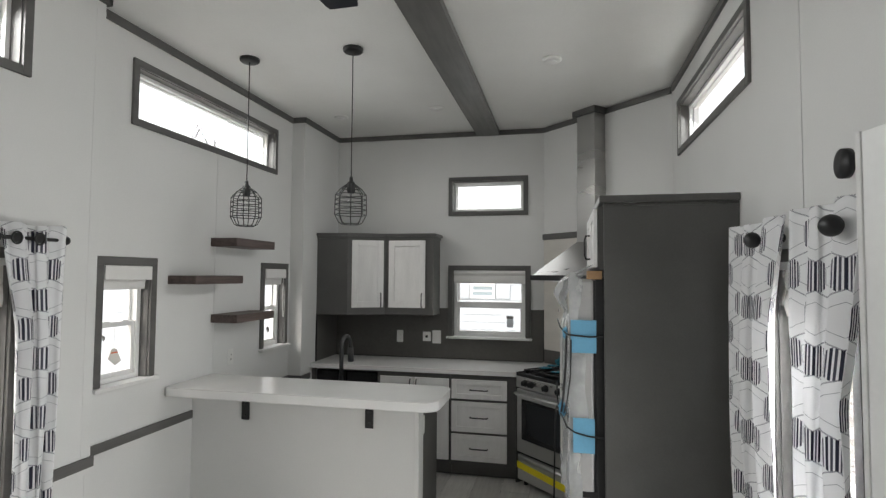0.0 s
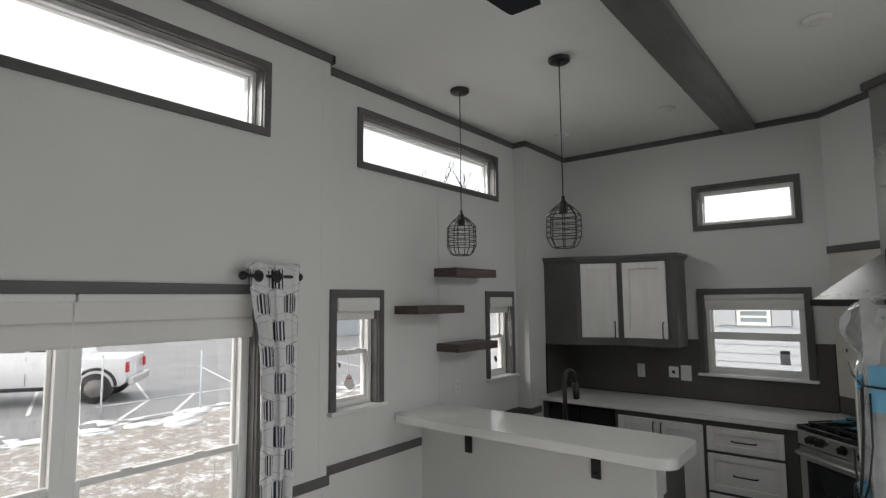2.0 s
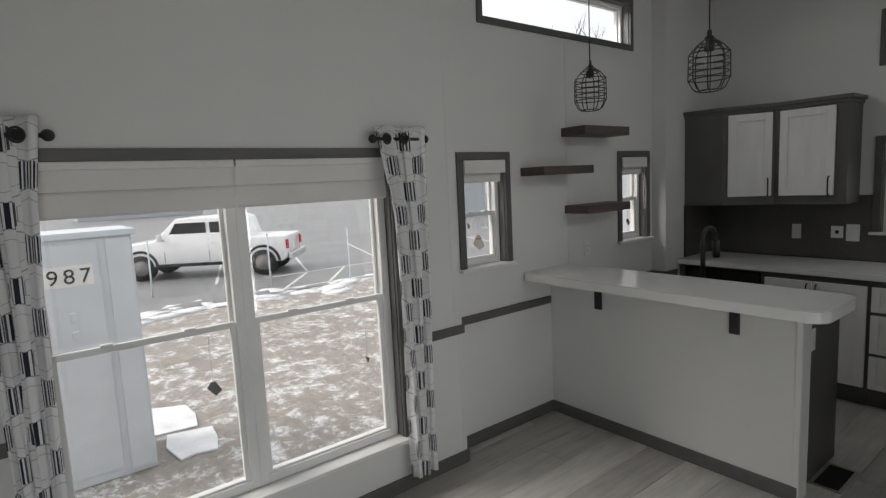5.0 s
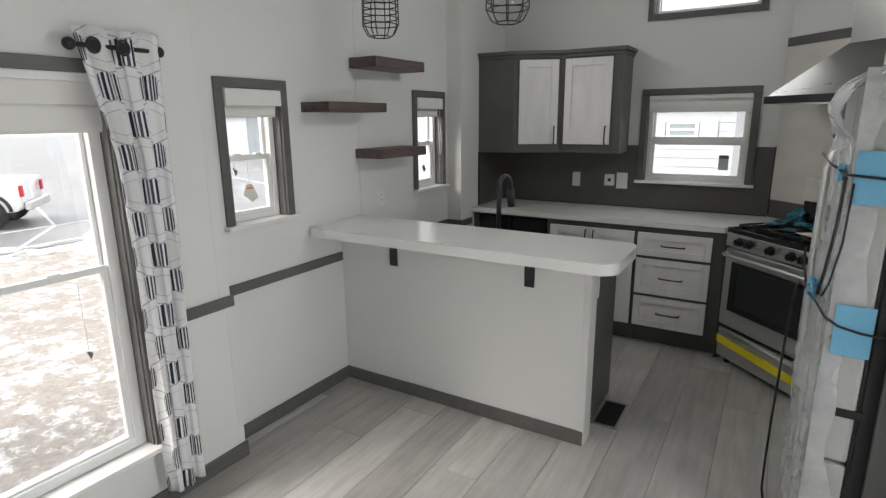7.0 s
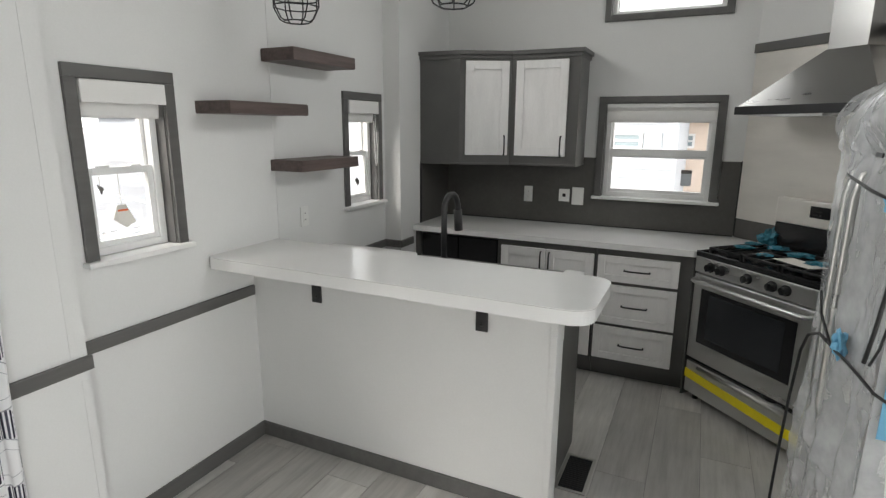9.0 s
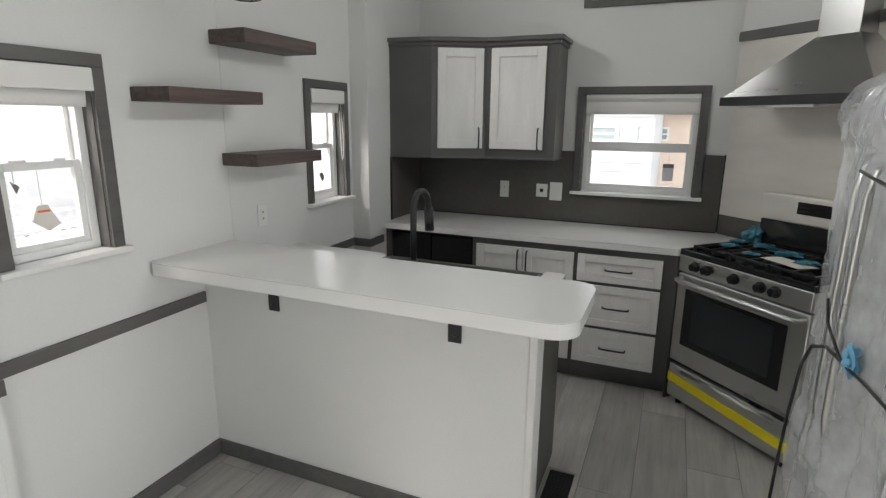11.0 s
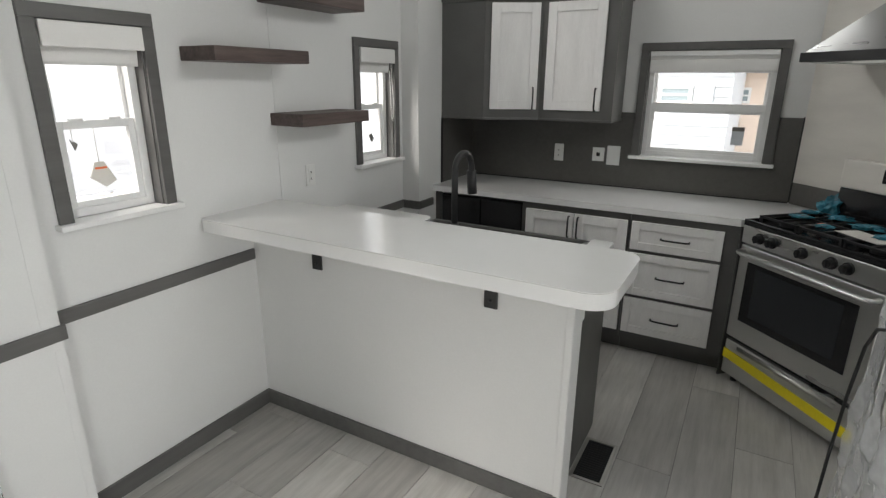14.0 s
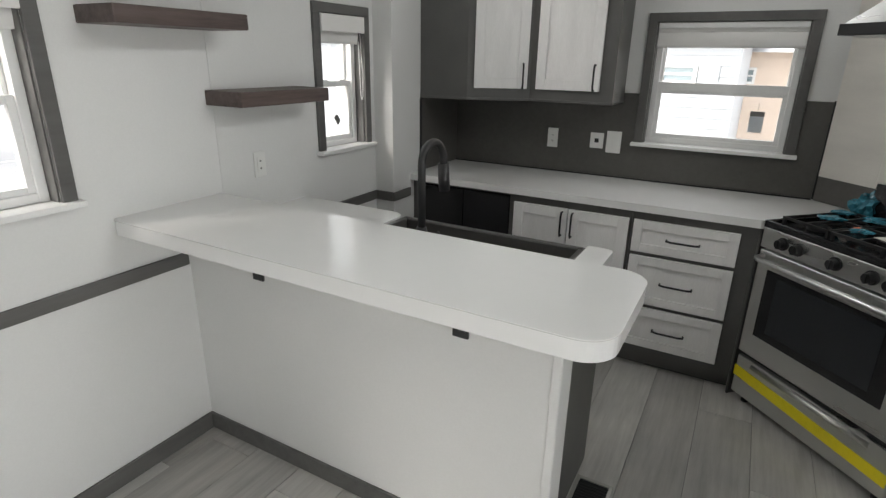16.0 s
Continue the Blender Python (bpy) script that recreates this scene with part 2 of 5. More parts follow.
CARWHITE = painted("white_car_paint", (0.75, 0.75, 0.76), 0.25, vary=0.02, relief=0.0, coat=0.5)
CARGLASS = painted("dark_car_glass", (0.02, 0.022, 0.025), 0.08, relief=0.0)
TYRE = painted("tyre_rubber", (0.02, 0.02, 0.02), 0.8)
REDLAMP = painted("red_lamp", (0.5, 0.02, 0.02), 0.25)
BARK = painted("bark", (0.09, 0.075, 0.065), 0.9, vary=0.25, relief=0.5)
TEALGLASS = painted("house_window_glass", (0.26, 0.32, 0.34), 0.15, relief=0.0)

# ---- builders ----


def plain(u, v, w):
    return (u, v, w)


def add_box(bm, a, b, at=plain):
    """A box between two corners, laid out by at()."""
    (x0, y0, z0), (x1, y1, z1) = a, b
    vs = [bm.verts.new(at(x, y, z)) for x in (x0, x1) for y in (y0, y1) for z in (z0, z1)]
    for f in ((0, 1, 3, 2), (4, 6, 7, 5), (0, 4, 5, 1), (2, 3, 7, 6), (0, 2, 6, 4), (1, 5, 7, 3)):
        bm.faces.new([vs[i] for i in f])
    return vs


def finish(bm, soft=0.0, smooth=False):
    bmesh.ops.recalc_face_normals(bm, faces=bm.faces)
    if soft:
        bmesh.ops.bevel(bm, geom=bm.edges[:], offset=soft, segments=2, affect="EDGES", profile=0.5, clamp_overlap=True)
    for f in bm.faces:
        f.smooth = smooth
    return bm


def mesh_of(name, bm, material):
    data = bpy.data.meshes.new(name)
    bm.to_mesh(data)
    bm.free()
    data.materials.append(material)
    return data


def part(name, bm, material, parent=None, label=""):
    """One mesh object; under a thing, if one is given."""
    ob = new(name, mesh_of(name, bm, material))
    if parent:
        ob.parent = parent
        ob.matrix_parent_inverse = parent.matrix_basis.inverted()
    if label:
        ob["label"] = label
    return ob


def thing(name, place, label, category, group="", kind=""):
    """An Empty at a thing's base, to parent its parts."""
    ob = new(name)
    ob.empty_display_size = 0.05
    ob.matrix_basis = Matrix.Translation(place)
    return tagged(ob, label, category, group, kind)


def box(name, a, b, material, parent=None, soft=0.0, label="", at=plain):
    bm = bmesh.new()
    add_box(bm, a, b, at)
    return part(name, finish(bm, soft), material, parent, label)


def prism(name, outline, z0, z1, material, parent=None, soft=0.0, label="", at=plain):
    """A flat outline drawn up from z0 to z1."""
    bm = bmesh.new()
    low = [bm.verts.new(at(x, y, z0)) for x, y in outline]
    high = [bm.verts.new(at(x, y, z1)) for x, y in outline]
    n = len(outline)
    bm.faces.new(low[::-1]), bm.faces.new(high)
    for i in range(n):
        bm.faces.new((low[i], low[(i + 1) % n], high[(i + 1) % n], high[i]))
    return part(name, finish(bm, soft), material, parent, label)


def add_tube(bm, points, radius, sides=10, taper=None, caps=True):
    """A round bar along a line of points."""
    pts = [Vector(p) for p in points]
    rings, side = [], None
    for i, p in enumerate(pts):
        way = (pts[min(i + 1, len(pts) - 1)] - pts[max(i - 1, 0)]).normalized()
        if side is None:
            side = way.orthogonal().normalized()
        side = (side - way * side.dot(way)).normalized()
        up = way.cross(side)
        r = radius if taper is None else radius * (1 - (1 - taper) * i / (len(pts) - 1))
        rings.append([bm.verts.new(p + (side * math.cos(a) + up * math.sin(a)) * r) for a in np.linspace(0, 2 * math.pi, sides, endpoint=False)])
    for a, b in zip(rings, rings[1:]):
        for i in range(sides):
            bm.faces.new((a[i], a[(i + 1) % sides], b[(i + 1) % sides], b[i]))
    if caps:
        bm.faces.new(rings[0][::-1]), bm.faces.new(rings[-1])


def tube(name, points, radius, material, parent=None, sides=10, label="", taper=None):
    bm = bmesh.new()
    add_tube(bm, points, radius, sides, taper)
    return part(name, finish(bm, smooth=True), material, parent, label)


def add_lathe(bm, profile, place, sides=24):
    """A turned shape: (radius, height) pairs about an upright axis."""
    rings = []
    for r, z in profile:
        rings.append([bm.verts.new((place[0] + r * math.cos(a), place[1] + r * math.sin(a), place[2] + z)) for a in np.linspace(0, 2 * math.pi, sides, endpoint=False)])
    for a, b in zip(rings, rings[1:]):
        for i in range(sides):
            bm.faces.new((a[i], a[(i + 1) % sides], b[(i + 1) % sides], b[i]))
    bm.faces.new(rings[0][::-1]), bm.faces.new(rings[-1])


def lathe(name, profile, place, material, parent=None, sides=24, label="", smooth=True):
    bm = bmesh.new()
    add_lathe(bm, profile, place, sides)
    return part(name, finish(bm, smooth=smooth), material, parent, label)


def wall(name, at, u0, u1, v0, v1, thick, holes=(), material=None, label="painted white wall panelling"):
    """A wall with thickness and openings through it."""
    us = sorted({u0, u1, *(h[0] for h in holes), *(h[1] for h in holes)})
    vs = sorted({v0, v1, *(h[2] for h in holes), *(h[3] for h in holes)})
    solid = {}
    for i in range(len(us) - 1):
        for j in range(len(vs) - 1):
            cu, cv = (us[i] + us[i + 1]) / 2, (vs[j] + vs[j + 1]) / 2
            solid[i, j] = not any(h[0] < cu < h[1] and h[2] < cv < h[3] for h in holes)
    bm, made = bmesh.new(), {}

    def vert(i, j, k):
        if (i, j, k) not in made:
            made[i, j, k] = bm.verts.new(at(us[i], vs[j], k * thick))
        return made[i, j, k]

    for (i, j), full in solid.items():
        if not full:
            continue
        for k in (0, 1):
            bm.faces.new([vert(i, j, k), vert(i + 1, j, k), vert(i + 1, j + 1, k), vert(i, j + 1, k)])
        for di, dj, a, b in ((-1, 0, (i, j), (i, j + 1)), (1, 0, (i + 1, j), (i + 1, j + 1)), (0, -1, (i, j), (i + 1, j)), (0, 1, (i, j + 1), (i + 1, j + 1))):
            if not solid.get((i + di, j + dj), False):
                bm.faces.new([vert(*a, 0), vert(*b, 0), vert(*b, 1), vert(*a, 1)])
    ob = part(name, finish(bm), material or WALL)
    return tagged(ob, label, "wall", kind="structure")


# wall planes: u along the wall, v up, w outwards from the room
XL, XR, YE, CEILING, DIAG = -2.285, 0.80, 5.44, 3.16, 5.262
XREC, REC0, REC1, YB = -2.410, 2.467, 4.67, -2.60


def left_at(u, v, w): return (XL - w, u, v)
def recess_at(u, v, w): return (XREC - w, u, v)
def right_at(u, v, w): return (XR + w, u, v)
def end_at(u, v, w): return (u, YE + w, v)
def diag_at(u, v, w):
    """u runs along the slanted wall from its middle towards the right wall."""
    s = math.sqrt(0.5)
    return (0.2735 + s * (u + w), DIAG - 0.2735 + s * (w - u), v)


# ---- structure ----
BIG = (0.50, 2.03, 0.30, 1.80)
U1 = (0.548, 2.036, 2.632, 2.938)
U2 = (2.828, 4.358, 2.632, 2.938)
W2 = (2.626, 2.970, 1.128, 1.785)
W3 = (4.234, 4.574, 1.128, 1.785)
KW = (-1.063, -0.350, 1.140, 1.790)
KU = (-1.070, -0.368, 2.364, 2.668)
RU = (2.785, 4.20, 2.632, 2.938)
RB = (1.93, 2.50, 0.30, 1.80)
# unseen opening, cut beside the open door to let more light in
ADDED_DOORWAY = (-0.24, 0.665, 0.0, 2.05)

wall("wall_left_front", left_at, YB, REC0, 0, CEILING, 0.125, [BIG, U1])
wall("wall_left_recess", recess_at, REC0 - 0.125, REC1 + 0.125, 0, CEILING, 0.12, [U2, W2, W3])
wall("wall_left_column", left_at, REC1, YE + 0.12, 0, CEILING, 0.125)
wall("wall_end", end_at, XL, -0.10, 0, CEILING, 0.12, [KW, KU])
wall("wall_slanted", diag_at, -0.712, 0.745, 0, CEILING, 0.12)
wall("wall_right", right_at, YB, 5.0, 0, CEILING, 0.12, [RB, RU, ADDED_DOORWAY])
tagged(box("wall_back", (-2.6, YB - 0.12, 0), (0.92, YB, CEILING), WALL), "plain white wall closing the room", "wall", kind="structure")
tagged(box("ceiling", (-2.7, YB - 0.15, CEILING), (1.0, 5.7, CEILING + 0.12), CEIL), "smooth off-white ceiling", "ceiling", kind="structure")
floor = tagged(box("floor", (-2.6, YB - 0.12, -0.15), (0.95, 5.6, -0.004), JOINT), "grey wood-look plank floor", "floor", kind="structure")


def trim_run(name, at, u0, u1, v0, v1, deep, label, skip=()):
    """A strip of trim on a wall, with its edges eased."""
    spans, start = [], u0
    for a, b in sorted(skip):
        spans.append((start, a))
        start = b
    spans.append((start, u1))
    for a, b in spans:
        if b - a > 0.01:
            tagged(box(name, (a, v0, -deep), (b, v1, 0.0005), TRIM, soft=0.003, at=at), label, "trim", kind="structure")


CROWN, RAIL, BASE = "grey crown trim under the ceiling", "grey chair rail on the white wall", "grey baseboard along the floor"
for at, a, b in ((left_at, YB, REC0 + 0.02), (recess_at, REC0, REC1), (left_at, REC1 - 0.018, YE), (end_at, XL, -0.18), (diag_at, -0.71, 0.74), (right_at, YB, 4.42)):
    trim_run("crown_trim", at, a, b, CEILING - 0.048, CEILING - 0.001, 0.020, CROWN)
tagged(box("crown_trim", (XREC, REC0 - 0.001, CEILING - 0.048), (XL + 0.02, REC0 + 0.02, CEILING - 0.001), TRIM), CROWN, "trim", kind="structure")
tagged(box("crown_trim", (XREC, REC1 - 0.02, CEILING - 0.048), (XL, REC1 + 0.001, CEILING - 0.001), TRIM), CROWN, "trim", kind="structure")
trim_run("chair_rail", left_at, YB, REC0 + 0.012, 0.788, 0.840, 0.014, RAIL, [(BIG[0] - 0.06, BIG[1] + 0.06)])
trim_run("chair_rail", recess_at, REC0, 3.38, 0.788, 0.840, 0.014, RAIL)
trim_run("chair_rail", recess_at, 4.08, REC1, 0.788, 0.840, 0.014, RAIL)
trim_run("chair_rail", left_at, REC1 - 0.012, 4.84, 0.788, 0.840, 0.014, RAIL)
tagged(box("chair_rail", (XREC, REC1 - 0.014, 0.788), (XL, REC1 + 0.001, 0.840), TRIM), RAIL, "trim", kind="structure")
trim_run("baseboard", left_at, YB, REC0 + 0.010, 0, 0.078, 0.012, BASE)
trim_run("baseboard", recess_at, REC0, 3.38, 0, 0.078, 0.012, BASE)
trim_run("baseboard", right_at, YB, 2.92, 0, 0.078, 0.012, BASE, [(ADDED_DOORWAY[0] - 0.046, ADDED_DOORWAY[1] + 0.046)])
for a, b in (((ADDED_DOORWAY[0] - 0.046, 0.0), (ADDED_DOORWAY[0], ADDED_DOORWAY[3] + 0.046)), ((ADDED_DOORWAY[1], 0.0), (ADDED_DOORWAY[1] + 0.046, ADDED_DOORWAY[3] + 0.046)), ((ADDED_DOORWAY[0], ADDED_DOORWAY[3]), (ADDED_DOORWAY[1], ADDED_DOORWAY[3] + 0.046))):
    tagged(box("door_trim", (*a, -0.016), (*b, 0.0005), TRIM, soft=0.002, at=right_at), "grey trim round the added, unseen doorway", "trim", kind="structure")
tagged(box("baseboard", (XREC, 3.378, 0), (-0.860, 3.390, 0.078), TRIM, soft=0.003), BASE, "trim", kind="structure")
# thin battens over the joints of the wall panels
for at, u, v0, v1 in ((recess_at, 3.596, 1.0, 2.60), (right_at, 2.259, 1.90, 3.11)):
    tagged(box("batten", (u - 0.008, v0, -0.0025), (u + 0.008, v1, 0), WALL, at=at), "narrow white batten over a panel joint", "batten", kind="structure")
beam = tagged(box("ceiling_beam", (-0.826, YB, CEILING - 0.05), (-0.604, YE, CEILING + 0.001), TRIM, soft=0.004), "flat grey wood beam under the ceiling", "beam", kind="structure")

tagged(box("corner_bead", (REC0 - 0.055, 0.83, -0.0015), (REC0, CEILING - 0.09, 0.0002), WALL, at=left_at), "white corner bead along the wall's end", "corner trim", kind="structure")
tagged(box("corner_bead", (REC0 - 0.030, 0.10, -0.0015), (REC0, 0.755, 0.0002), WALL, at=left_at), "white corner bead along the wall's end", "corner trim", kind="structure")

# ---- windows ----


def casing(win, at, hole, wide=0.040, sill=False, deep=0.016):
    """Grey trim round an opening and the grey lining of its depth."""
    u0, u1, v0, v1 = hole
    w = wide
    low = v0 if sill else v0 - w
    box("casing", (u0 - w, v1, -deep), (u1 + w, v1 + w, 0.0005), TRIM, win, 0.002, at=at)
    for a, b in ((u0 - w, u0), (u1, u1 + w)):
        box("casing", (a, low, -deep), (b, v1, 0.0005), TRIM, win, 0.002, at=at)
    if sill:
        box("window_sill", (u0 - w - 0.012, v0 - 0.016, -0.045), (u1 + w + 0.012, v0 + 0.004, 0.05), VINYL, win, 0.003, "white window sill", at=at)
    else:
        box("casing", (u0, v0 - w, -deep), (u1, v0, 0.0005), TRIM, win, 0.002, at=at)
    t = 0.006
    for a, b in (((u0, v0, 0), (u0 + t, v1, 0.07)), ((u1 - t, v0, 0), (u1, v1, 0.07)), ((u0, v1 - t, 0), (u1, v1, 0.07))):
        box("lining", a, b, TRIM, win, at=at)


def frame_of(name, win, at, u0, u1, v0, v1, wide, w0, w1, material=VINYL):
    """Four joined bars round a rectangle, as one mesh."""
    bm = bmesh.new()
    for a, b in (((u0, v0, w0), (u0 + wide, v1, w1)), ((u1 - wide, v0, w0), (u1, v1, w1)), ((u0 + wide, v1 - wide, w0), (u1 - wide, v1, w1)), ((u0 + wide, v0, w0), (u1 - wide, v0 + wide, w1))):
        add_box(bm, a, b, at)
    return part(name, finish(bm, 0.002), material, win)


def pane(win, at, u0, u1, v0, v1, w):
    ob = box("pane", (u0, v0, w), (u1, v1, w + 0.004), GLASS, win, at=at)
    ob.visible_shadow = False
    return ob


def fixed_window(name, at, hole, label):
    u0, u1, v0, v1 = hole
    win = tagged(thing(name, at((u0 + u1) / 2, v0, 0), label, "window"), kind="structure")
    casing(win, at, hole)
    box("lining", (u0, v0, 0), (u1, v0 + 0.006, 0.07), TRIM, win, at=at)
    frame_of("window_frame", win, at, u0 + 0.006, u1 - 0.006, v0 + 0.006, v1 - 0.006, 0.022, 0.055, 0.118)
    frame_of("sash", win, at, u0 + 0.027, u1 - 0.027, v0 + 0.027, v1 - 0.027, 0.012, 0.080, 0.110)
    pane(win, at, u0 + 0.038, u1 - 0.038, v0 + 0.038, v1 - 0.038, 0.096)


def hung_window(name, at, hole, middle, label, units=1, wide=0.046, rail=0.03):
    """A white window of one or more units, each with a fixed upper and a lower sliding sash."""
    u0, u1, v0, v1 = hole
    win = tagged(thing(name, at((u0 + u1) / 2, v0, 0), label, "window"), kind="structure")
    casing(win, at, hole, wide, sill=True)
    step = (u1 - u0 - 0.012) / units
    for k in range(units):
        a, b = u0 + 0.006 + k * step, u0 + 0.006 + (k + 1) * step
        frame_of("window_frame", win, at, a, b, v0 + 0.004, v1 - 0.006, rail, 0.05, 0.118)
        frame_of("upper_sash", win, at, a + rail, b - rail, middle - 0.012, v1 - 0.03, 0.016, 0.088, 0.108)
        lower = frame_of("lower_sash", win, at, a + rail - 0.004, b - rail + 0.004, v0 + 0.03, middle + 0.018, 0.026, 0.062, 0.086)
        for c in (a + (b - a) * 0.3, a + (b - a) * 0.7):
            box("sash_lock", (c - 0.022, middle + 0.016, 0.060), (c + 0.022, middle + 0.026, 0.082), VINYL, lower, 0.003, at=at)
        pane(win, at, a + rail + 0.014, b - rail - 0.014, middle + 0.002, v1 - 0.044, 0.098)
        pane(win, at, a + rail + 0.02, b - rail - 0.02, v0 + 0.054, middle - 0.006, 0.074)
    return win


fixed_window("window_1", left_at, U1, "long high fixed window with grey trim and white frame")
fixed_window("window_2", recess_at, U2, "long high fixed window with grey trim and white frame")
fixed_window("window_3", end_at, KU, "small high fixed window with grey trim")
fixed_window("window_4", right_at, RU, "long high fixed window with grey trim and white frame")
hung_window("window_5", left_at, BIG, 1.075, "large white double sash window with grey trim", 2, rail=0.042)
hung_window("window_6", recess_at, W2, 1.446, "narrow white sash window with grey trim and white sill")
hung_window("window_7", recess_at, W3, 1.446, "narrow white sash window with grey trim and white sill")
kitchen_window = hung_window("window_8", end_at, KW, 1.430, "white kitchen sash window with grey trim and white sill")
box("meeting_rail", (KW[0] + 0.035, 1.434, 0.056), (KW[1] - 0.035, 1.480, 0.0615), VINYL, kitchen_window, 0.002, at=end_at)
hung_window("window_9", right_at, RB, 1.075, "white sash window behind printed curtains", 1, rail=0.042)


def folded_shade(at, u0, u1, top, folds, label, valance=0.0):
    """A cloth blind drawn up: a headrail and soft stacked folds; folds are (bottom, how far proud)."""
    shade_ob = thing("roman_blind", at((u0 + u1) / 2, folds[-1][0], 0.02), label, "blind", "cloth blinds")
    box("headrail", (u0, top - 0.03, -0.004), (u1, top, 0.03), VINYL, shade_ob, 0.003, at=at)
    high = top - 0.004
    if valance:
        box("valance", (u0 - 0.004, valance, -0.022), (u1 + 0.006, top - 0.002, -0.012), SHADECLOTH, shade_ob, 0.003, at=at)
    for low, proud in folds:
        bm = bmesh.new()
        rows = []
        for i in range(7):
            k = i / 6
            v = high + (low - high) * k
            w = 0.030 - proud * math.sin(math.pi * (0.15 + 0.75 * k)) - proud * 0.25
            rows.append([bm.verts.new(at(u, v, w + 0.0015 * math.sin(u * 31 + i))) for u in np.linspace(u0, u1, 12)])
        back = [[bm.verts.new(at(u, high + (low - high) * i, 0.036)) for u in np.linspace(u0, u1, 12)] for i in (0, 1)]
        for a, b in [*zip(rows, rows[1:]), (back[0], rows[0]), (rows[-1], back[1])]:
            for i in range(11):
                bm.faces.new((a[i], a[i + 1], b[i + 1], b[i]))
        part("fold", finish(bm, smooth=True), SHADECLOTH, shade_ob)
        high = low + 0.012
    return shade_ob


mid = (BIG[0] + BIG[1]) / 2
folded_shade(left_at, BIG[0] + 0.01, mid - 0.004, 1.80, [(1.68, 0.006), (1.595, 0.010)], "white cloth blind drawn up in the large window")
folded_shade(left_at, mid + 0.004, BIG[1] - 0.01, 1.80, [(1.68, 0.006), (1.595, 0.010)], "white cloth blind drawn up in the large window")
for a, b in ((W2[0], W2[1]), (W3[0], W3[1])):
    blind = folded_shade(recess_at, a + 0.008, b - 0.008, 1.783, [(1.71, 0.004), (1.648, 0.008)], "white cloth blind drawn up in a narrow window", 1.702)
    if a == W3[0]:
        u = b - 0.022
        tube("cord", [recess_at(u, 1.70, -0.004), recess_at(u + 0.004, 1.5, -0.014), recess_at(u - 0.004, 1.385, -0.016), recess_at(u - 0.014, 1.365, -0.016), recess_at(u - 0.022, 1.39, -0.016), recess_at(u - 0.016, 1.66, -0.004)], 0.002, VINYL, blind, 6, "white looped cord")
folded_shade(end_at, KW[0] + 0.008, KW[1] - 0.008, 1.788, [(1.735, 0.016), (1.662, 0.012)], "white cloth blind drawn up in the kitchen window")
folded_shade(right_at, RB[0] + 0.01, RB[1] - 0.01, 1.80, [(1.68, 0.006), (1.595, 0.010)], "white cloth blind drawn up in the curtained window")


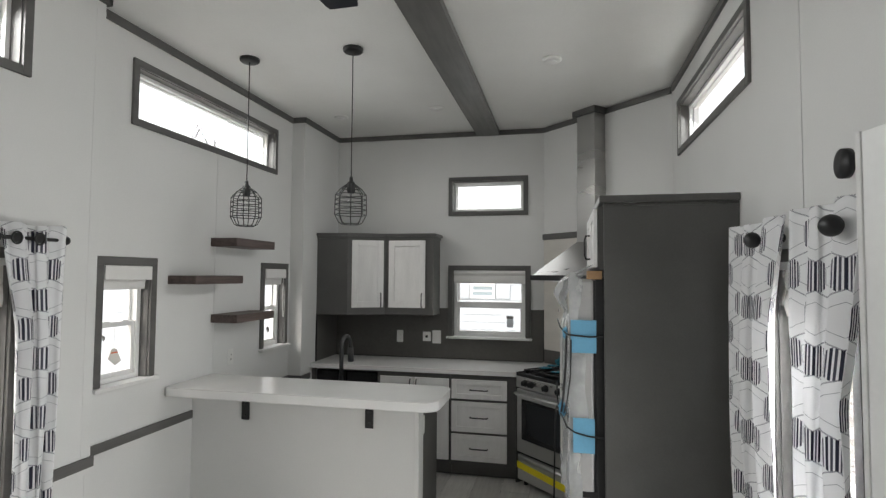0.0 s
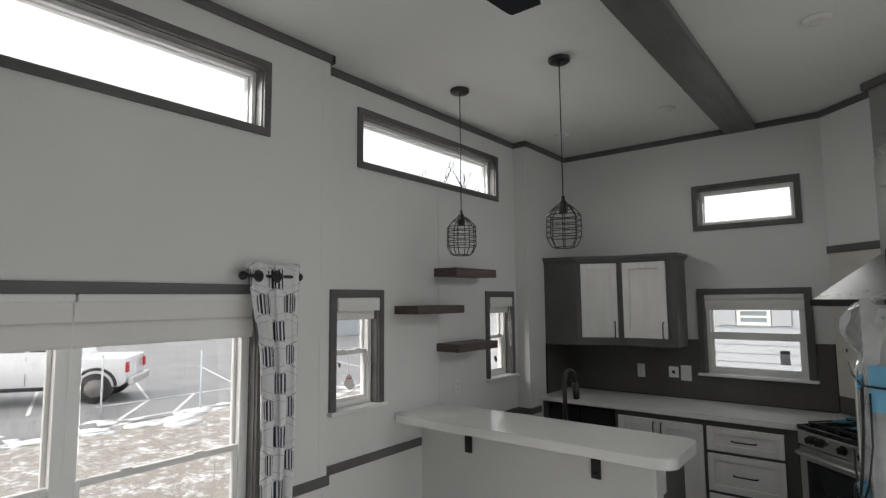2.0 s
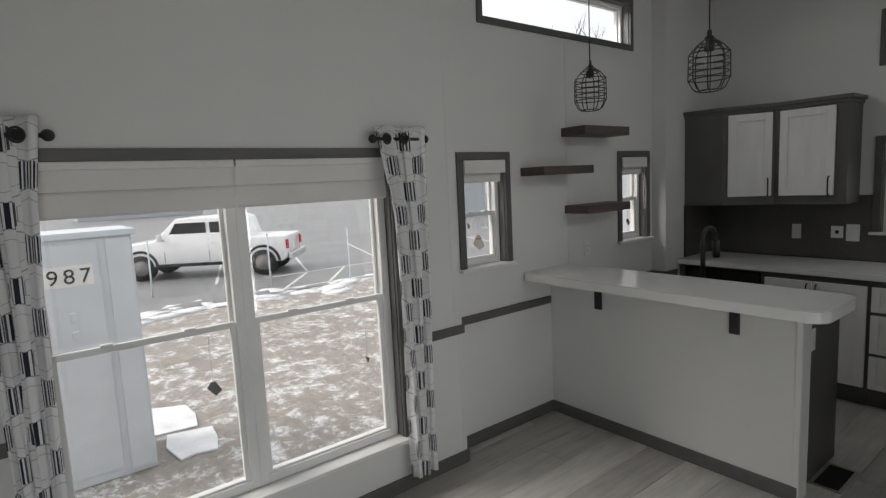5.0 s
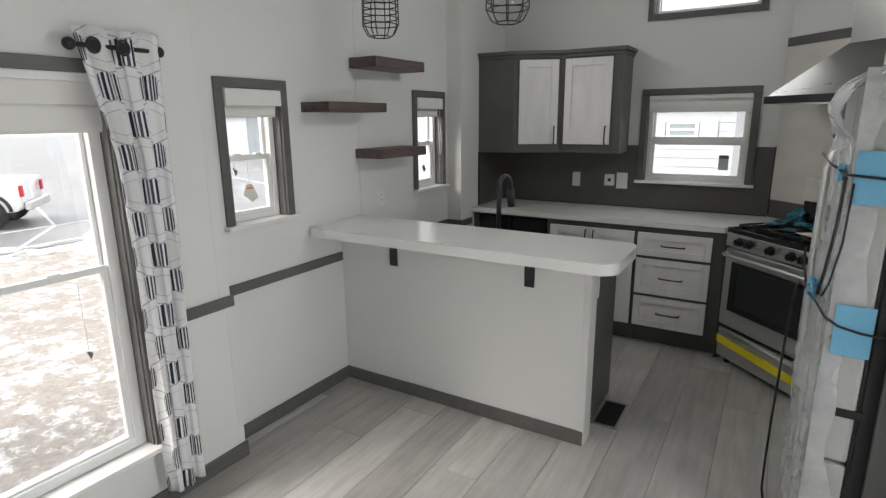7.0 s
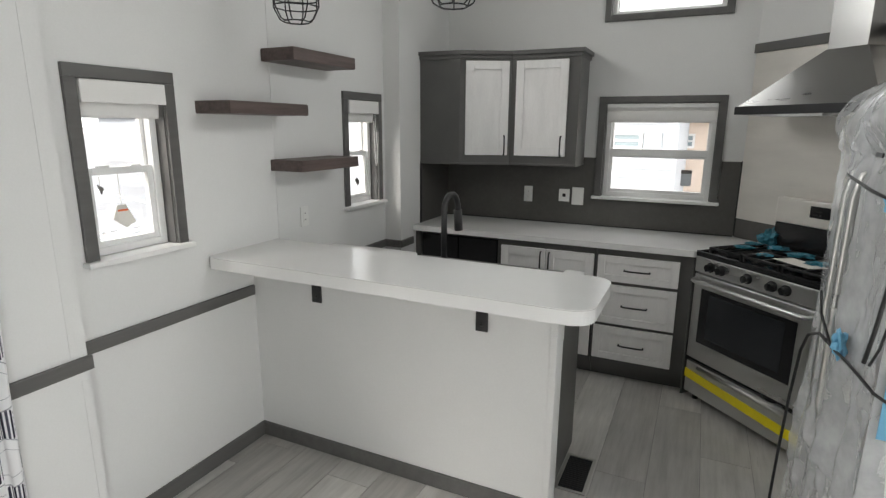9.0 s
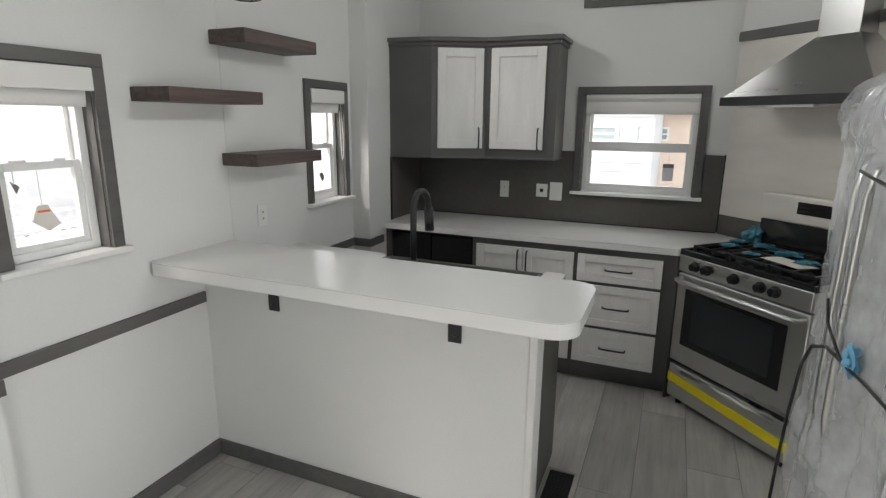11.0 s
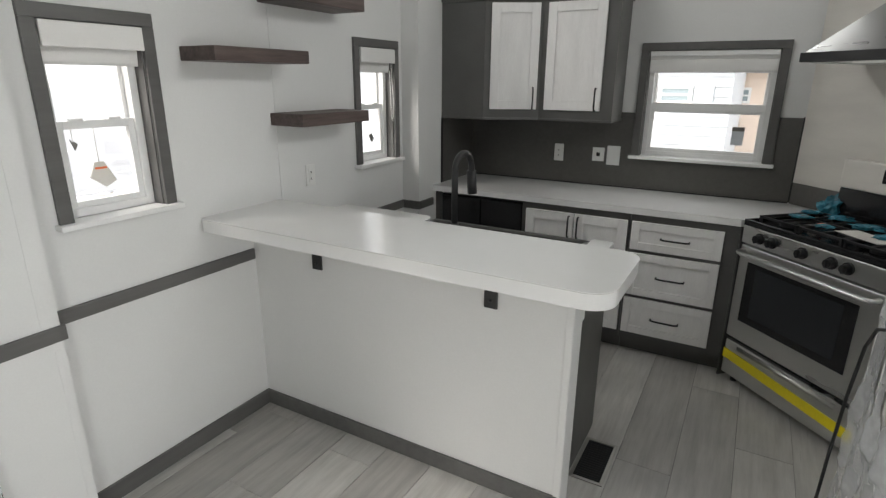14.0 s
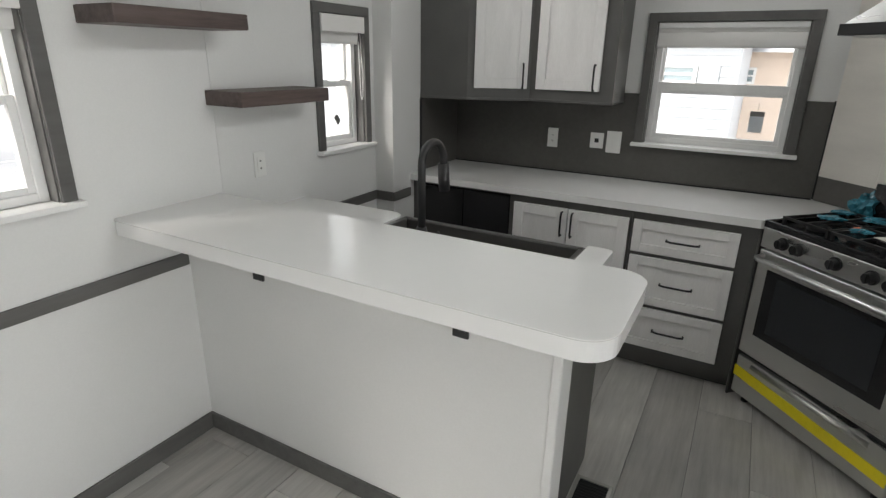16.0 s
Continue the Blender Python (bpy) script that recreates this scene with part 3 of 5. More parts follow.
def curtain(at, rod0, rod1, drop, rings, label, back=0.0):
    """A curtain with eyelets on its own short rod: wide at the top, gathered lower down. drop: rows of (height, u0, u1)."""
    z_rod, out = 1.885, -0.075
    rod = thing("curtain_rod", at((rod0 + rod1) / 2, z_rod, 0), "short matt black curtain rod with ball finials", "curtain rod", "short curtain rods")
    tube("rod", [at(rod0, z_rod, out + back), at(rod1, z_rod, out + back)], 0.008, BLACK, rod)
    for end in (rod0, rod1):
        bm = bmesh.new()
        bmesh.ops.create_uvsphere(bm, u_segments=16, v_segments=10, radius=0.021, matrix=Matrix.Translation(at(end, z_rod, out + back)))
        part("finial", finish(bm, smooth=True), BLACK, rod)
    tube("bracket", [at((rod0 + rod1) / 2, z_rod, out + back), at((rod0 + rod1) / 2, z_rod, 0)], 0.007, BLACK, rod)
    cloth = thing("curtain", at((drop[0][1] + drop[0][2]) / 2, drop[-1][0], out), label, "curtain", "patterned curtains")
    bm = bmesh.new()
    uv = bm.loops.layers.uv.new("UVMap")
    n, rows, cloth_wide = 72, [], 1.3 * (drop[0][2] - drop[0][1])
    heights = np.linspace(drop[0][0], drop[-1][0], 40)
    marks = [d[0] for d in drop[::-1]]
    for z in heights:
        a, b = np.interp(z, marks, [d[1] for d in drop[::-1]]), np.interp(z, marks, [d[2] for d in drop[::-1]])
        row = []
        for i in range(n + 1):
            k = i / n
            deep = 0.019 + 0.005 * math.sin(5 * z + 3 * k)
            wave = math.sin(2 * math.pi * (3 * k + 0.12 * math.sin(3.1 * z)))
            u = a + (b - a) * k + 0.010 * math.sin(2 * math.pi * 8 * k + z) * (1 - abs(2 * k - 1))
            row.append(bm.verts.new(at(u, z + 0.004 * math.sin(9 * k), out + deep * wave)))
        rows.append(row)
    for j, (r, s) in enumerate(zip(rows, rows[1:])):
        for i in range(n):
            f = bm.faces.new((r[i], r[i + 1], s[i + 1], s[i]))
            for loop, (ii, jj) in zip(f.loops, ((i, j), (i + 1, j), (i + 1, j + 1), (i, j + 1))):
                loop[uv].uv = (ii / n * cloth_wide, float(heights[jj]))
    for f in bm.faces:
        f.smooth = True
    sheet = part("cloth", bm, CLOTH, cloth)
    body = sheet.modifiers.new("thickness", "SOLIDIFY")
    body.thickness = 0.002
    for u in rings:
        if back:
            bm = bmesh.new()
            bmesh.ops.create_uvsphere(bm, u_segments=18, v_segments=12, radius=0.030, matrix=Matrix.Translation(at(u, z_rod - 0.004, out - 0.036)))
            part("holder_knob", finish(bm, smooth=True), BLACK, cloth, "black ball knob through the eyelet")
            continue
        bm = bmesh.new()
        ring_pts = [at(u + 0.021 * math.cos(a), z_rod - 0.002 + 0.024 * math.sin(a), out - 0.034) for a in np.linspace(0, 2 * math.pi, 21)]
        add_tube(bm, ring_pts, 0.0045, 6, caps=False)
        part("eyelet", finish(bm, smooth=True), BLACK, cloth, "black metal eyelet")
        bm = bmesh.new()
        add_tube(bm, [at(u, z_rod - 0.002, out - 0.034), at(u, z_rod - 0.002, out - 0.026)], 0.019, 18)
        part("eyelet_hole", finish(bm), DARKHOLE, cloth, "dark opening of an eyelet over the rod")
    return cloth


SAY = "white curtain printed with dark hexagon lines"
curtain(left_at, 0.335, 0.630, [(1.945, 0.335, 0.61), (1.70, 0.37, 0.58), (1.3, 0.395, 0.555), (0.09, 0.41, 0.535)], [0.395, 0.48, 0.545], SAY)
curtain(left_at, 1.905, 2.215, [(1.945, 1.915, 2.215), (1.75, 1.95, 2.205), (1.50, 2.00, 2.20), (1.0, 2.015, 2.195), (0.09, 2.02, 2.19)], [1.965, 2.065], SAY)
curtain(right_at, 2.36, 2.78, [(1.955, 2.21, 2.81), (1.60, 2.34, 2.835), (1.3, 2.36, 2.83), (0.09, 2.38, 2.81)], [2.422], SAY, 0.035)
curtain(right_at, 1.76, 2.10, [(1.955, 1.715, 2.15), (1.60, 1.77, 2.175), (1.40, 1.842, 2.15), (0.09, 1.84, 2.15)], [1.807], SAY, 0.035)


def window_tag(at, u, top, bottom, w, wide, label, striped=False):
    tag = thing("window_tag", at(u, bottom, w), label, "tag", "tags hanging in windows")
    tube("string", [at(u, top, w), at(u, bottom + wide, w)], 0.0012, PAPER, tag, 5)
    prism("card", [(u - wide * 0.3, bottom + wide * 1.5), (u + wide * 0.3, bottom + wide * 1.5), (u + wide * 0.95, bottom + 0.01), (u + wide * 0.2, bottom - 0.01), (u - wide * 0.7, bottom + 0.03)], w - 0.003, w + 0.003, PAPER if striped else TAGGREY, tag, at=at)
    if striped:
        box("print", (u - wide * 0.35, bottom + wide * 1.05, w - 0.006), (u + wide * 0.4, bottom + wide * 1.18, w - 0.0035), ORANGE, tag, at=at)
    return tag


window_tag(recess_at, 2.775, 1.44, 1.235, 0.05, 0.055, "paper tag with an orange stripe hanging in the window", True)
window_tag(recess_at, 2.70, 1.44, 1.375, 0.05, 0.014, "small dark tag hanging in the window")
window_tag(recess_at, 4.40, 1.44, 1.25, 0.05, 0.028, "small dark tag hanging in the window")
kitchen_tag = thing("window_tag", end_at(-0.507, 1.238, 0.05), "grey tag with a dark top hanging in the kitchen window", "tag", "tags hanging in windows")
box("card", (-0.540, 1.238, 0.048), (-0.474, 1.322, 0.051), BOXGREY, kitchen_tag, at=end_at)
box("top_band", (-0.541, 1.322, 0.047), (-0.473, 1.347, 0.052), TAGGREY, kitchen_tag, at=end_at)
tube("string", [end_at(-0.507, 1.347, 0.05), end_at(-0.507, 1.435, 0.05)], 0.0012, PAPER, kitchen_tag, 5)
window_tag(left_at, 1.10, 1.05, 0.80, 0.045, 0.036, "dark tag hanging on a string in the window")
window_tag(left_at, 1.86, 1.05, 0.76, 0.045, 0.014, "small dark tag hanging on a string in the window")

# ---- the bar and the sink side ----


def rounded(x0, y0, x1, y1, radii, steps=8):
    """A rectangle's outline with its own radius at each corner: (x0,y0), (x1,y0), (x1,y1), (x0,y1)."""
    pts = []
    for (cx, cy, sx, sy, start), r in zip(((x0, y0, 1, 1, 180), (x1, y0, -1, 1, 270), (x1, y1, -1, -1, 0), (x0, y1, 1, -1, 90)), radii):
        if r <= 0:
            pts.append((cx, cy))
            continue
        for k in range(steps + 1):
            a = radians(start + 90 * k / steps)
            pts.append((cx + sx * r + r * math.cos(a), cy + sy * r + r * math.sin(a)))
    return pts


YI, XI = 3.390, -0.858
knee = tagged(box("knee_wall", (XREC, YI, 0), (XI - 0.004, 3.490, 0.985), WALL), "white half wall under the bar counter", "wall", kind="structure")
bar_trim = thing("corner_trim", (XI, YI, 0), "white corner moulding at the end of the half wall", "trim", kind="structure")
box("moulding", (XI - 0.024, YI - 0.006, 0.0), (XI + 0.003, YI - 0.0005, 0.985), WALL, bar_trim, 0.002)
box("moulding", (XI - 0.0035, YI, 0.0), (XI + 0.004, YI + 0.105, 0.985), WALL, bar_trim, 0.001)
bar = thing("bar_counter", (-1.55, 3.34, 0.985), "white laminate bar counter with rounded corners", "counter")
prism("edge_band", rounded(XREC, 3.112, -0.685, 3.575, (0.03, 0.085, 0.085, 0)), 0.985, 1.0375, COUNTER, bar, 0.002)
prism("seam", rounded(XREC, 3.1110, -0.6840, 3.5760, (0.031, 0.086, 0.086, 0)), 1.0368, 1.0379, TAGGREY, bar, 0, "thin dark joint under the laminate top")
prism("top", rounded(XREC, 3.1105, -0.6835, 3.5765, (0.031, 0.086, 0.086, 0)), 1.0378, 1.0405, COUNTER, bar)
for x in (-2.013, -1.169):
    bracket = thing("bar_bracket", (x, YI, 0.80), "matt black steel bracket under the bar counter", "bracket", "bar brackets")
    box("upright", (x - 0.027, YI - 0.010, 0.800), (x + 0.027, YI, 0.985), BLACK, bracket, 0.003)
    box("arm", (x - 0.027, 3.185, 0.973), (x + 0.027, YI - 0.010, 0.985), BLACK, bracket, 0.002)
    for z in (0.83, 0.90):
        lathe("screw", [(0.0, 0), (0.007, 0), (0.007, 0.004), (0, 0.006)], (0, 0, 0), BLACK, bracket, 10).matrix_basis = Matrix.Translation((0, 0, 0)) @ pose(x, YI - 0.010, z, 90, 0, 0)


def shaker(name, parent, at, u0, u1, v0, v1, rim=0.055, thick=0.020, material=None):
    """A flat-panelled cabinet front: a rim round a sunk panel; w runs into the cabinet."""
    m = material or CABWHITE
    front = box(name, (u0 + rim - 0.002, v0 + rim - 0.002, -thick + 0.011), (u1 - rim + 0.002, v1 - rim + 0.002, -0.001), m, parent, at=at)
    for a, b in (((u0, v0), (u0 + rim, v1)), ((u1 - rim, v0), (u1, v1)), ((u0 + rim, v1 - rim), (u1 - rim, v1)), ((u0 + rim, v0), (u1 - rim, v0 + rim))):
        box("rim", (*a, -thick), (*b, -0.001), m, front, 0.002, at=at)
    return front


def bar_handle(parent, at, u, v, length, upright=False, proud=0.02):
    """A matt black bar pull on two feet."""
    half = length / 2
    ends = [(u, v - half), (u, v + half)] if upright else [(u - half, v), (u + half, v)]
    bm = bmesh.new()
    pts = [at(*ends[0], -proud), at(*ends[0], -proud - 0.022), at(*[(0.85 * a + 0.15 * b) for a, b in zip(*ends)], -proud - 0.030), at(*[(0.15 * a + 0.85 * b) for a, b in zip(*ends)], -proud - 0.030), at(*ends[1], -proud - 0.022), at(*ends[1], -proud)]
    add_tube(bm, pts, 0.0052, 8)
    return part("handle", finish(bm, smooth=True), BLACK, parent, "matt black bar handle")


def sinkface_at(u, v, w): return (u, 4.035 - w, v)
def base_at(u, v, w): return (u, 4.882 + w, v)


lower = thing("sink_base_cabinet", (-1.4, 3.7, 0), "dark grey base cabinet under the sink with white doors", "base cabinet")
box("body", (-1.815, 3.495, 0.10), (-0.985, 3.600, 0.88), CABGREY, lower)
box("side_panel", (-0.985, 3.496, 0.0), (-0.891, 4.030, 0.88), CABGREY, lower, 0.002, "dark grey end panel")
box("side_panel", (-1.84, 3.60, 0.10), (-1.815, 4.030, 0.88), CABGREY, lower)
box("floor_panel", (-1.815, 3.60, 0.10), (-0.985, 4.030, 0.12), CABGREY, lower)
box("toe_kick", (-1.84, 3.95, 0.0), (-0.99, 3.97, 0.10), CABGREY, lower)
for a, b in ((-1.81, -1.405), (-1.395, -0.99)):
    bar_handle(shaker("door", lower, sinkface_at, a, b, 0.13, 0.64), sinkface_at, b - 0.03 if a < -1.5 else a + 0.03, 0.55, 0.14, True)
corner_cab = thing("corner_base_cabinet", (-2.12, 3.7, 0), "dark grey base cabinet in the corner by the window", "base cabinet")
box("body", (XREC + 0.002, 3.495, 0.0), (-1.842, 4.028, 0.88), CABGREY, corner_cab)
shaker("door", corner_cab, sinkface_at, -2.36, -1.86, 0.13, 0.86)
counter_outline = [(XREC, 3.491), (-1.815, 3.491), (-1.815, 4.00)] + [(-1.875 + 0.06 * math.cos(radians(a)), 4.02 + 0.06 * math.sin(radians(a))) for a in range(0, 91, 15)] + [(XREC, 4.08)]
tagged(prism("sink_counter", counter_outline, 0.882, 0.922, COUNTER, soft=0.002), "white laminate counter beside the sink with a rounded corner", "counter")
counter_outline = [(-0.985, 3.491), (-0.886, 3.491), (-0.886, 4.00)] + [(-0.925 + 0.06 * math.cos(radians(a)), 4.02 + 0.06 * math.sin(radians(a))) for a in range(0, 91, 15)] + [(-0.985, 4.08)]
counter_outline = [(x if x < -0.9 else min(x, -0.886), y) for x, y in counter_outline]
tagged(prism("sink_counter", counter_outline, 0.882, 0.922, COUNTER, soft=0.002), "narrow white counter strip at the sink's end", "counter")
tagged(box("sink_counter", (-1.8145, 3.491, 0.882), (-0.9855, 3.598, 0.922), COUNTER), "narrow white counter strip behind the sink", "counter")

# farmhouse sink: basin walls, floor, apron and a ledge for the faucet
sink = thing("apron_sink", (-1.4, 3.85, 0.66), "dark grey composite apron-front sink set into the counter", "sink")
sx0, sx1, sy0, sy1, sz = -1.812, -0.988, 3.600, 4.075, 0.915
box("faucet_ledge", (sx0, sy0, 0.66), (sx1, 3.700, sz), SINK, sink, 0.006)
box("apron", (sx0, sy1 - 0.028, 0.66), (sx1, sy1, sz), SINK, sink, 0.008)
box("side_wall", (sx0, 3.70, 0.66), (sx0 + 0.024, sy1 - 0.028, sz), SINK, sink, 0.004)
box("side_wall", (sx1 - 0.024, 3.70, 0.66), (sx1, sy1 - 0.028, sz), SINK, sink, 0.004)
box("basin_floor", (sx0 + 0.024, 3.70, 0.66), (sx1 - 0.024, sy1 - 0.028, 0.69), SINK, sink)
lathe("drain", [(0.0, 0), (0.045, 0), (0.045, 0.004), (0.03, 0.002), (0, 0.002)], (-1.4, 3.88, 0.69), STEEL, sink)

faucet = thing("kitchen_faucet", (-1.468, 3.648, sz), "tall matt black gooseneck kitchen faucet", "faucet")
lathe("base", [(0.030, 0), (0.030, 0.010), (0.024, 0.016), (0.021, 0.10), (0.0165, 0.115), (0, 0.115)], (-1.468, 3.648, sz), BLACK, faucet)
arc = [(-1.468, 3.648, sz + 0.10), (-1.468, 3.648, 1.246)]
for k in range(13):
    a = math.pi * (1 - k / 12)
    arc.append((-1.462 + 0.006 * math.cos(a), 3.712 + 0.064 * math.cos(a), 1.246 + 0.070 * math.sin(a)))
arc.append((-1.456, 3.777, 1.215))
tube("gooseneck", arc, 0.0140, BLACK, faucet, 12)
tube("spray_head", [(-1.456, 3.776, 1.235), (-1.455, 3.779, 1.18), (-1.454, 3.784, 1.135)], 0.021, BLACK, faucet, 14)
tube("lever", [(-1.458, 3.648, 0.985), (-1.423, 3.648, 0.990), (-1.398, 3.648, 1.02)], 0.006, BLACK, faucet)

# ---- base cabinets on the end wall ----
dish = thing("dishwasher", (-1.93, 5.15, 0), "black two-door appliance front under the white counter", "dishwasher")
box("body", (-2.235, 4.905, 0.10), (-1.640, 5.43, 0.862), ENAMEL, dish)
box("door", (-2.230, 4.885, 0.12), (-1.940, 4.905, 0.856), ENAMEL, dish, 0.004)
box("door", (-1.934, 4.885, 0.12), (-1.645, 4.905, 0.856), ENAMEL, dish, 0.004)
box("toe_kick", (-2.235, 4.96, 0.0), (-1.640, 4.975, 0.10), BLACK, dish)
box("filler", (-2.283, 4.890, 0.0), (-2.238, 4.91, 0.878), CABGREY, dish)

doors = thing("base_cabinet", (-1.29, 5.15, 0), "dark grey base cabinet with two white shaker doors", "base cabinet")
box("body", (-1.637, 4.882, 0.10), (-0.968, 5.435, 0.880), CABGREY, doors)
box("toe_kick", (-1.637, 4.95, 0.0), (-0.968, 4.965, 0.10), CABGREY, doors)
for a, b, h in ((-1.606, -1.300, -1.325), (-1.294, -0.980, -1.268)):
    bar_handle(shaker("door", doors, base_at, a, b, 0.145, 0.838), base_at, h, 0.755, 0.13, True)
drawers = thing("drawer_cabinet", (-0.68, 5.15, 0), "dark grey base cabinet with three white drawers", "base cabinet")
box("body", (-0.966, 4.882, 0.10), (-0.402, 5.435, 0.880), CABGREY, drawers)
box("toe_kick", (-0.966, 4.95, 0.0), (-0.40, 4.965, 0.10), CABGREY, drawers)
prism("filler", [(-0.401, 4.883), (-0.394, 4.876), (-0.01, 5.25), (-0.19, 5.435), (-0.401, 5.435)], 0.0, 0.880, CABGREY, drawers)
for v0, v1 in ((0.672, 0.838), (0.392, 0.650), (0.147, 0.370)):
    bar_handle(shaker("drawer", drawers, base_at, -0.955, -0.474, v0, v1, 0.045), base_at, -0.714, (v0 + v1) / 2, 0.15)
end_outline = [(XL, YE), (XL, 4.850), (-0.405, 4.850), (-0.392, 4.858), (0.003, 5.253), (-0.180, YE)]
end_counter = thing("end_counter", (-1.3, 5.1, 0.882), "white laminate kitchen counter along the end wall", "counter")
prism("edge_band", end_outline, 0.882, 0.9195, COUNTER, end_counter, 0.002)
prism("top", [(x + (0.001 if x > -0.41 else 0), y - (0.0015 if y < 4.9 else 0)) for x, y in end_outline], 0.9198, 0.9222, COUNTER, end_counter)

# backsplash panels with dark edge strips
splash = thing("backsplash", (-1.2, YE, 0.922), "flat dark grey backsplash panel with black edging", "backsplash", kind="structure")
box("panel", (XL + 0.006, YE - 0.006, 0.923), (KW[0] - 0.047, YE - 0.0005, 1.415), SPLASH, splash)
box("panel", (KW[0] - 0.047, YE - 0.006, 0.923), (KW[1] + 0.047, YE - 0.0005, 1.122), SPLASH, splash)
box("panel", (KW[1] + 0.047, YE - 0.006, 0.923), (-0.188, YE - 0.0005, 1.415), SPLASH, splash)
box("panel", (XL + 0.0005, 4.966, 0.923), (XL + 0.006, YE - 0.001, 1.415), SPLASH, splash)
box("edging", (XL + 0.006, YE - 0.012, 0.9225), (-0.188, YE - 0.006, 0.931), BLACK, splash)
box("edging", (XL + 0.0005, 4.958, 0.9225), (XL + 0.012, 4.966, 1.362), BLACK, splash)
box("edging", (-0.188, YE - 0.012, 0.93), (-0.178, YE - 0.0005, 1.42), BLACK, splash)


def outlet(at, u, v, wide, high, label, slots):
    plate = thing("wall_plate", at(u, v, 0), label, "wall plate", "wall plates")
    box("plate", (u - wide / 2, v - high / 2, -0.013), (u + wide / 2, v + high / 2, -0.0065), PLASTIC, plate, 0.003, at=at)
    for du, dv, su, sv, m in slots:
        box("socket", (u + du - su / 2, v + dv - sv / 2, -0.0155), (u + du + su / 2, v + dv + sv / 2, -0.0125), m, plate, at=at)


outlet(end_at, -1.597, 1.130, 0.066, 0.118, "white outlet plate on the grey backsplash", [(0, 0.0, 0.034, 0.068, PLASTIC), (0, 0.016, 0.012, 0.008, DARKHOLE), (0, -0.018, 0.012, 0.008, DARKHOLE)])
outlet(end_at, -1.322, 1.134, 0.080, 0.092, "white socket plate with a dark round centre", [(0, 0, 0.024, 0.024, DARKHOLE)])
outlet(end_at, -1.222, 1.132, 0.086, 0.128, "white double switch plate on the grey backsplash", [(-0.02, 0, 0.030, 0.066, PLASTIC), (0.02, 0, 0.030, 0.066, PLASTIC)])


def endpanel_at(u, v, w): return (-0.8975 - w, u, v)
def recess_flush(u, v, w): return (XREC - 0.0065 - w, u, v)


outlet(endpanel_at, 3.618, 0.775, 0.066, 0.115, "white outlet plate on the grey end panel", [(0, 0, 0.034, 0.068, PLASTIC)])
outlet(recess_flush, 3.797, 1.128, 0.066, 0.112, "white outlet plate on the white wall above the bar", [(0, 0, 0.034, 0.068, PLASTIC), (0, 0.016, 0.010, 0.008, DARKHOLE), (0, -0.018, 0.010, 0.008, DARKHOLE)])

# ---- corner wall cabinet ----
upper = thing("wall_cabinet", (-1.75, 5.2, 1.375), "dark grey corner wall cabinet with two white doors", "wall cabinet")
A, B, C, D = (XL + 0.001, 4.965), (-1.985, 4.985), (-1.665, 5.150), (-1.195, 5.150)
prism("body", [A, B, C, D, (-1.195, YE - 0.001), (XL + 0.001, YE - 0.001)], 1.375, 2.085, CABGREY, upper)
for low, high, o in ((2.080, 2.105, 0.012), (2.105, 2.132, 0.028)):
    prism("crown", [(A[0], A[1] - o), (B[0] + o * 0.3, B[1] - o), (C[0] + o * 0.3, C[1] - o), (D[0] + o, D[1] - o), (D[0] + o, YE - 0.002), (A[0], YE - 0.002)], low, high, CABGREY, upper, 0.002)
prism("light_rail", [(A[0], A[1] - 0.003), (B[0], B[1] - 0.003), (C[0], C[1] - 0.003), (D[0] + 0.003, D[1] - 0.003), (D[0] + 0.003, YE - 0.002), (A[0], YE - 0.002)], 1.362, 1.376, CABGREY, upper, 0.002)


def along(p, q):
    """A layout on the face from p to q, in plan: u along it, v up, w into the cabinet."""
    way = Vector((q[0] - p[0], q[1] - p[1])).normalized()
    return lambda u, v, w: (p[0] + way.x * u - way.y * w, p[1] + way.y * u + way.x * w, v)


d1, d2 = along(B, C), along(C, D)
bar_handle(shaker("door", upper, d1, 0.040, 0.340, 1.430, 2.066), d1, 0.312, 1.50, 0.13, True)
bar_handle(shaker("door", upper, d2, 0.038, 0.395, 1.430, 2.066), d2, 0.368, 1.50, 0.13, True)

# ---- floating shelves ----
for y0, y1, z0, z1 in ((3.535, 4.045, 1.930, 1.990), (3.122, 3.625, 1.673, 1.727), (3.557, 4.052, 1.398, 1.455)):
    shelf = box("floating_shelf", (XREC, y0, z0), (-2.205, y1, z1), SHELF, soft=0.004)
    tagged(shelf, "thick dark stained wooden floating shelf", "shelf", "floating shelves")

# ---- range ----


def range_at(u, v, w):
    """u along the range's front, from its middle; w into the corner."""
    s = math.sqrt(0.5)
    return (-0.121 + s * (u + w), 4.576 + s * (w - u), v)


stove = thing("range", range_at(0, 0, 0.3), "stainless steel gas range with black oven glass", "range")
box("body", (-0.378, 0.04, 0.045), (0.378, 0.895, 0.515), STEEL, stove, 0.003, at=range_at)
box("drawer_front", (-0.378, 0.045, 0.008), (0.378, 0.248, 0.045), STEEL, stove, 0.006, at=range_at)
# round bar added to catch the bright glint of the recessed grip
tube("drawer_grip", [range_at(-0.29, 0.220, 0.011), range_at(0.28, 0.220, 0.011)], 0.014, STEEL, stove, 14, "rounded steel bar for the glint of the drawer grip")
door = box("oven_door", (-0.378, 0.274, 0.0), (0.378, 0.795, 0.045), STEEL, stove, 0.006, at=range_at)
# black box that darkens the gap under the oven door like deep shade
box("gap_shade", (-0.374, 0.248, 0.030), (0.374, 0.274, 0.0445), DARKHOLE, stove, at=range_at)
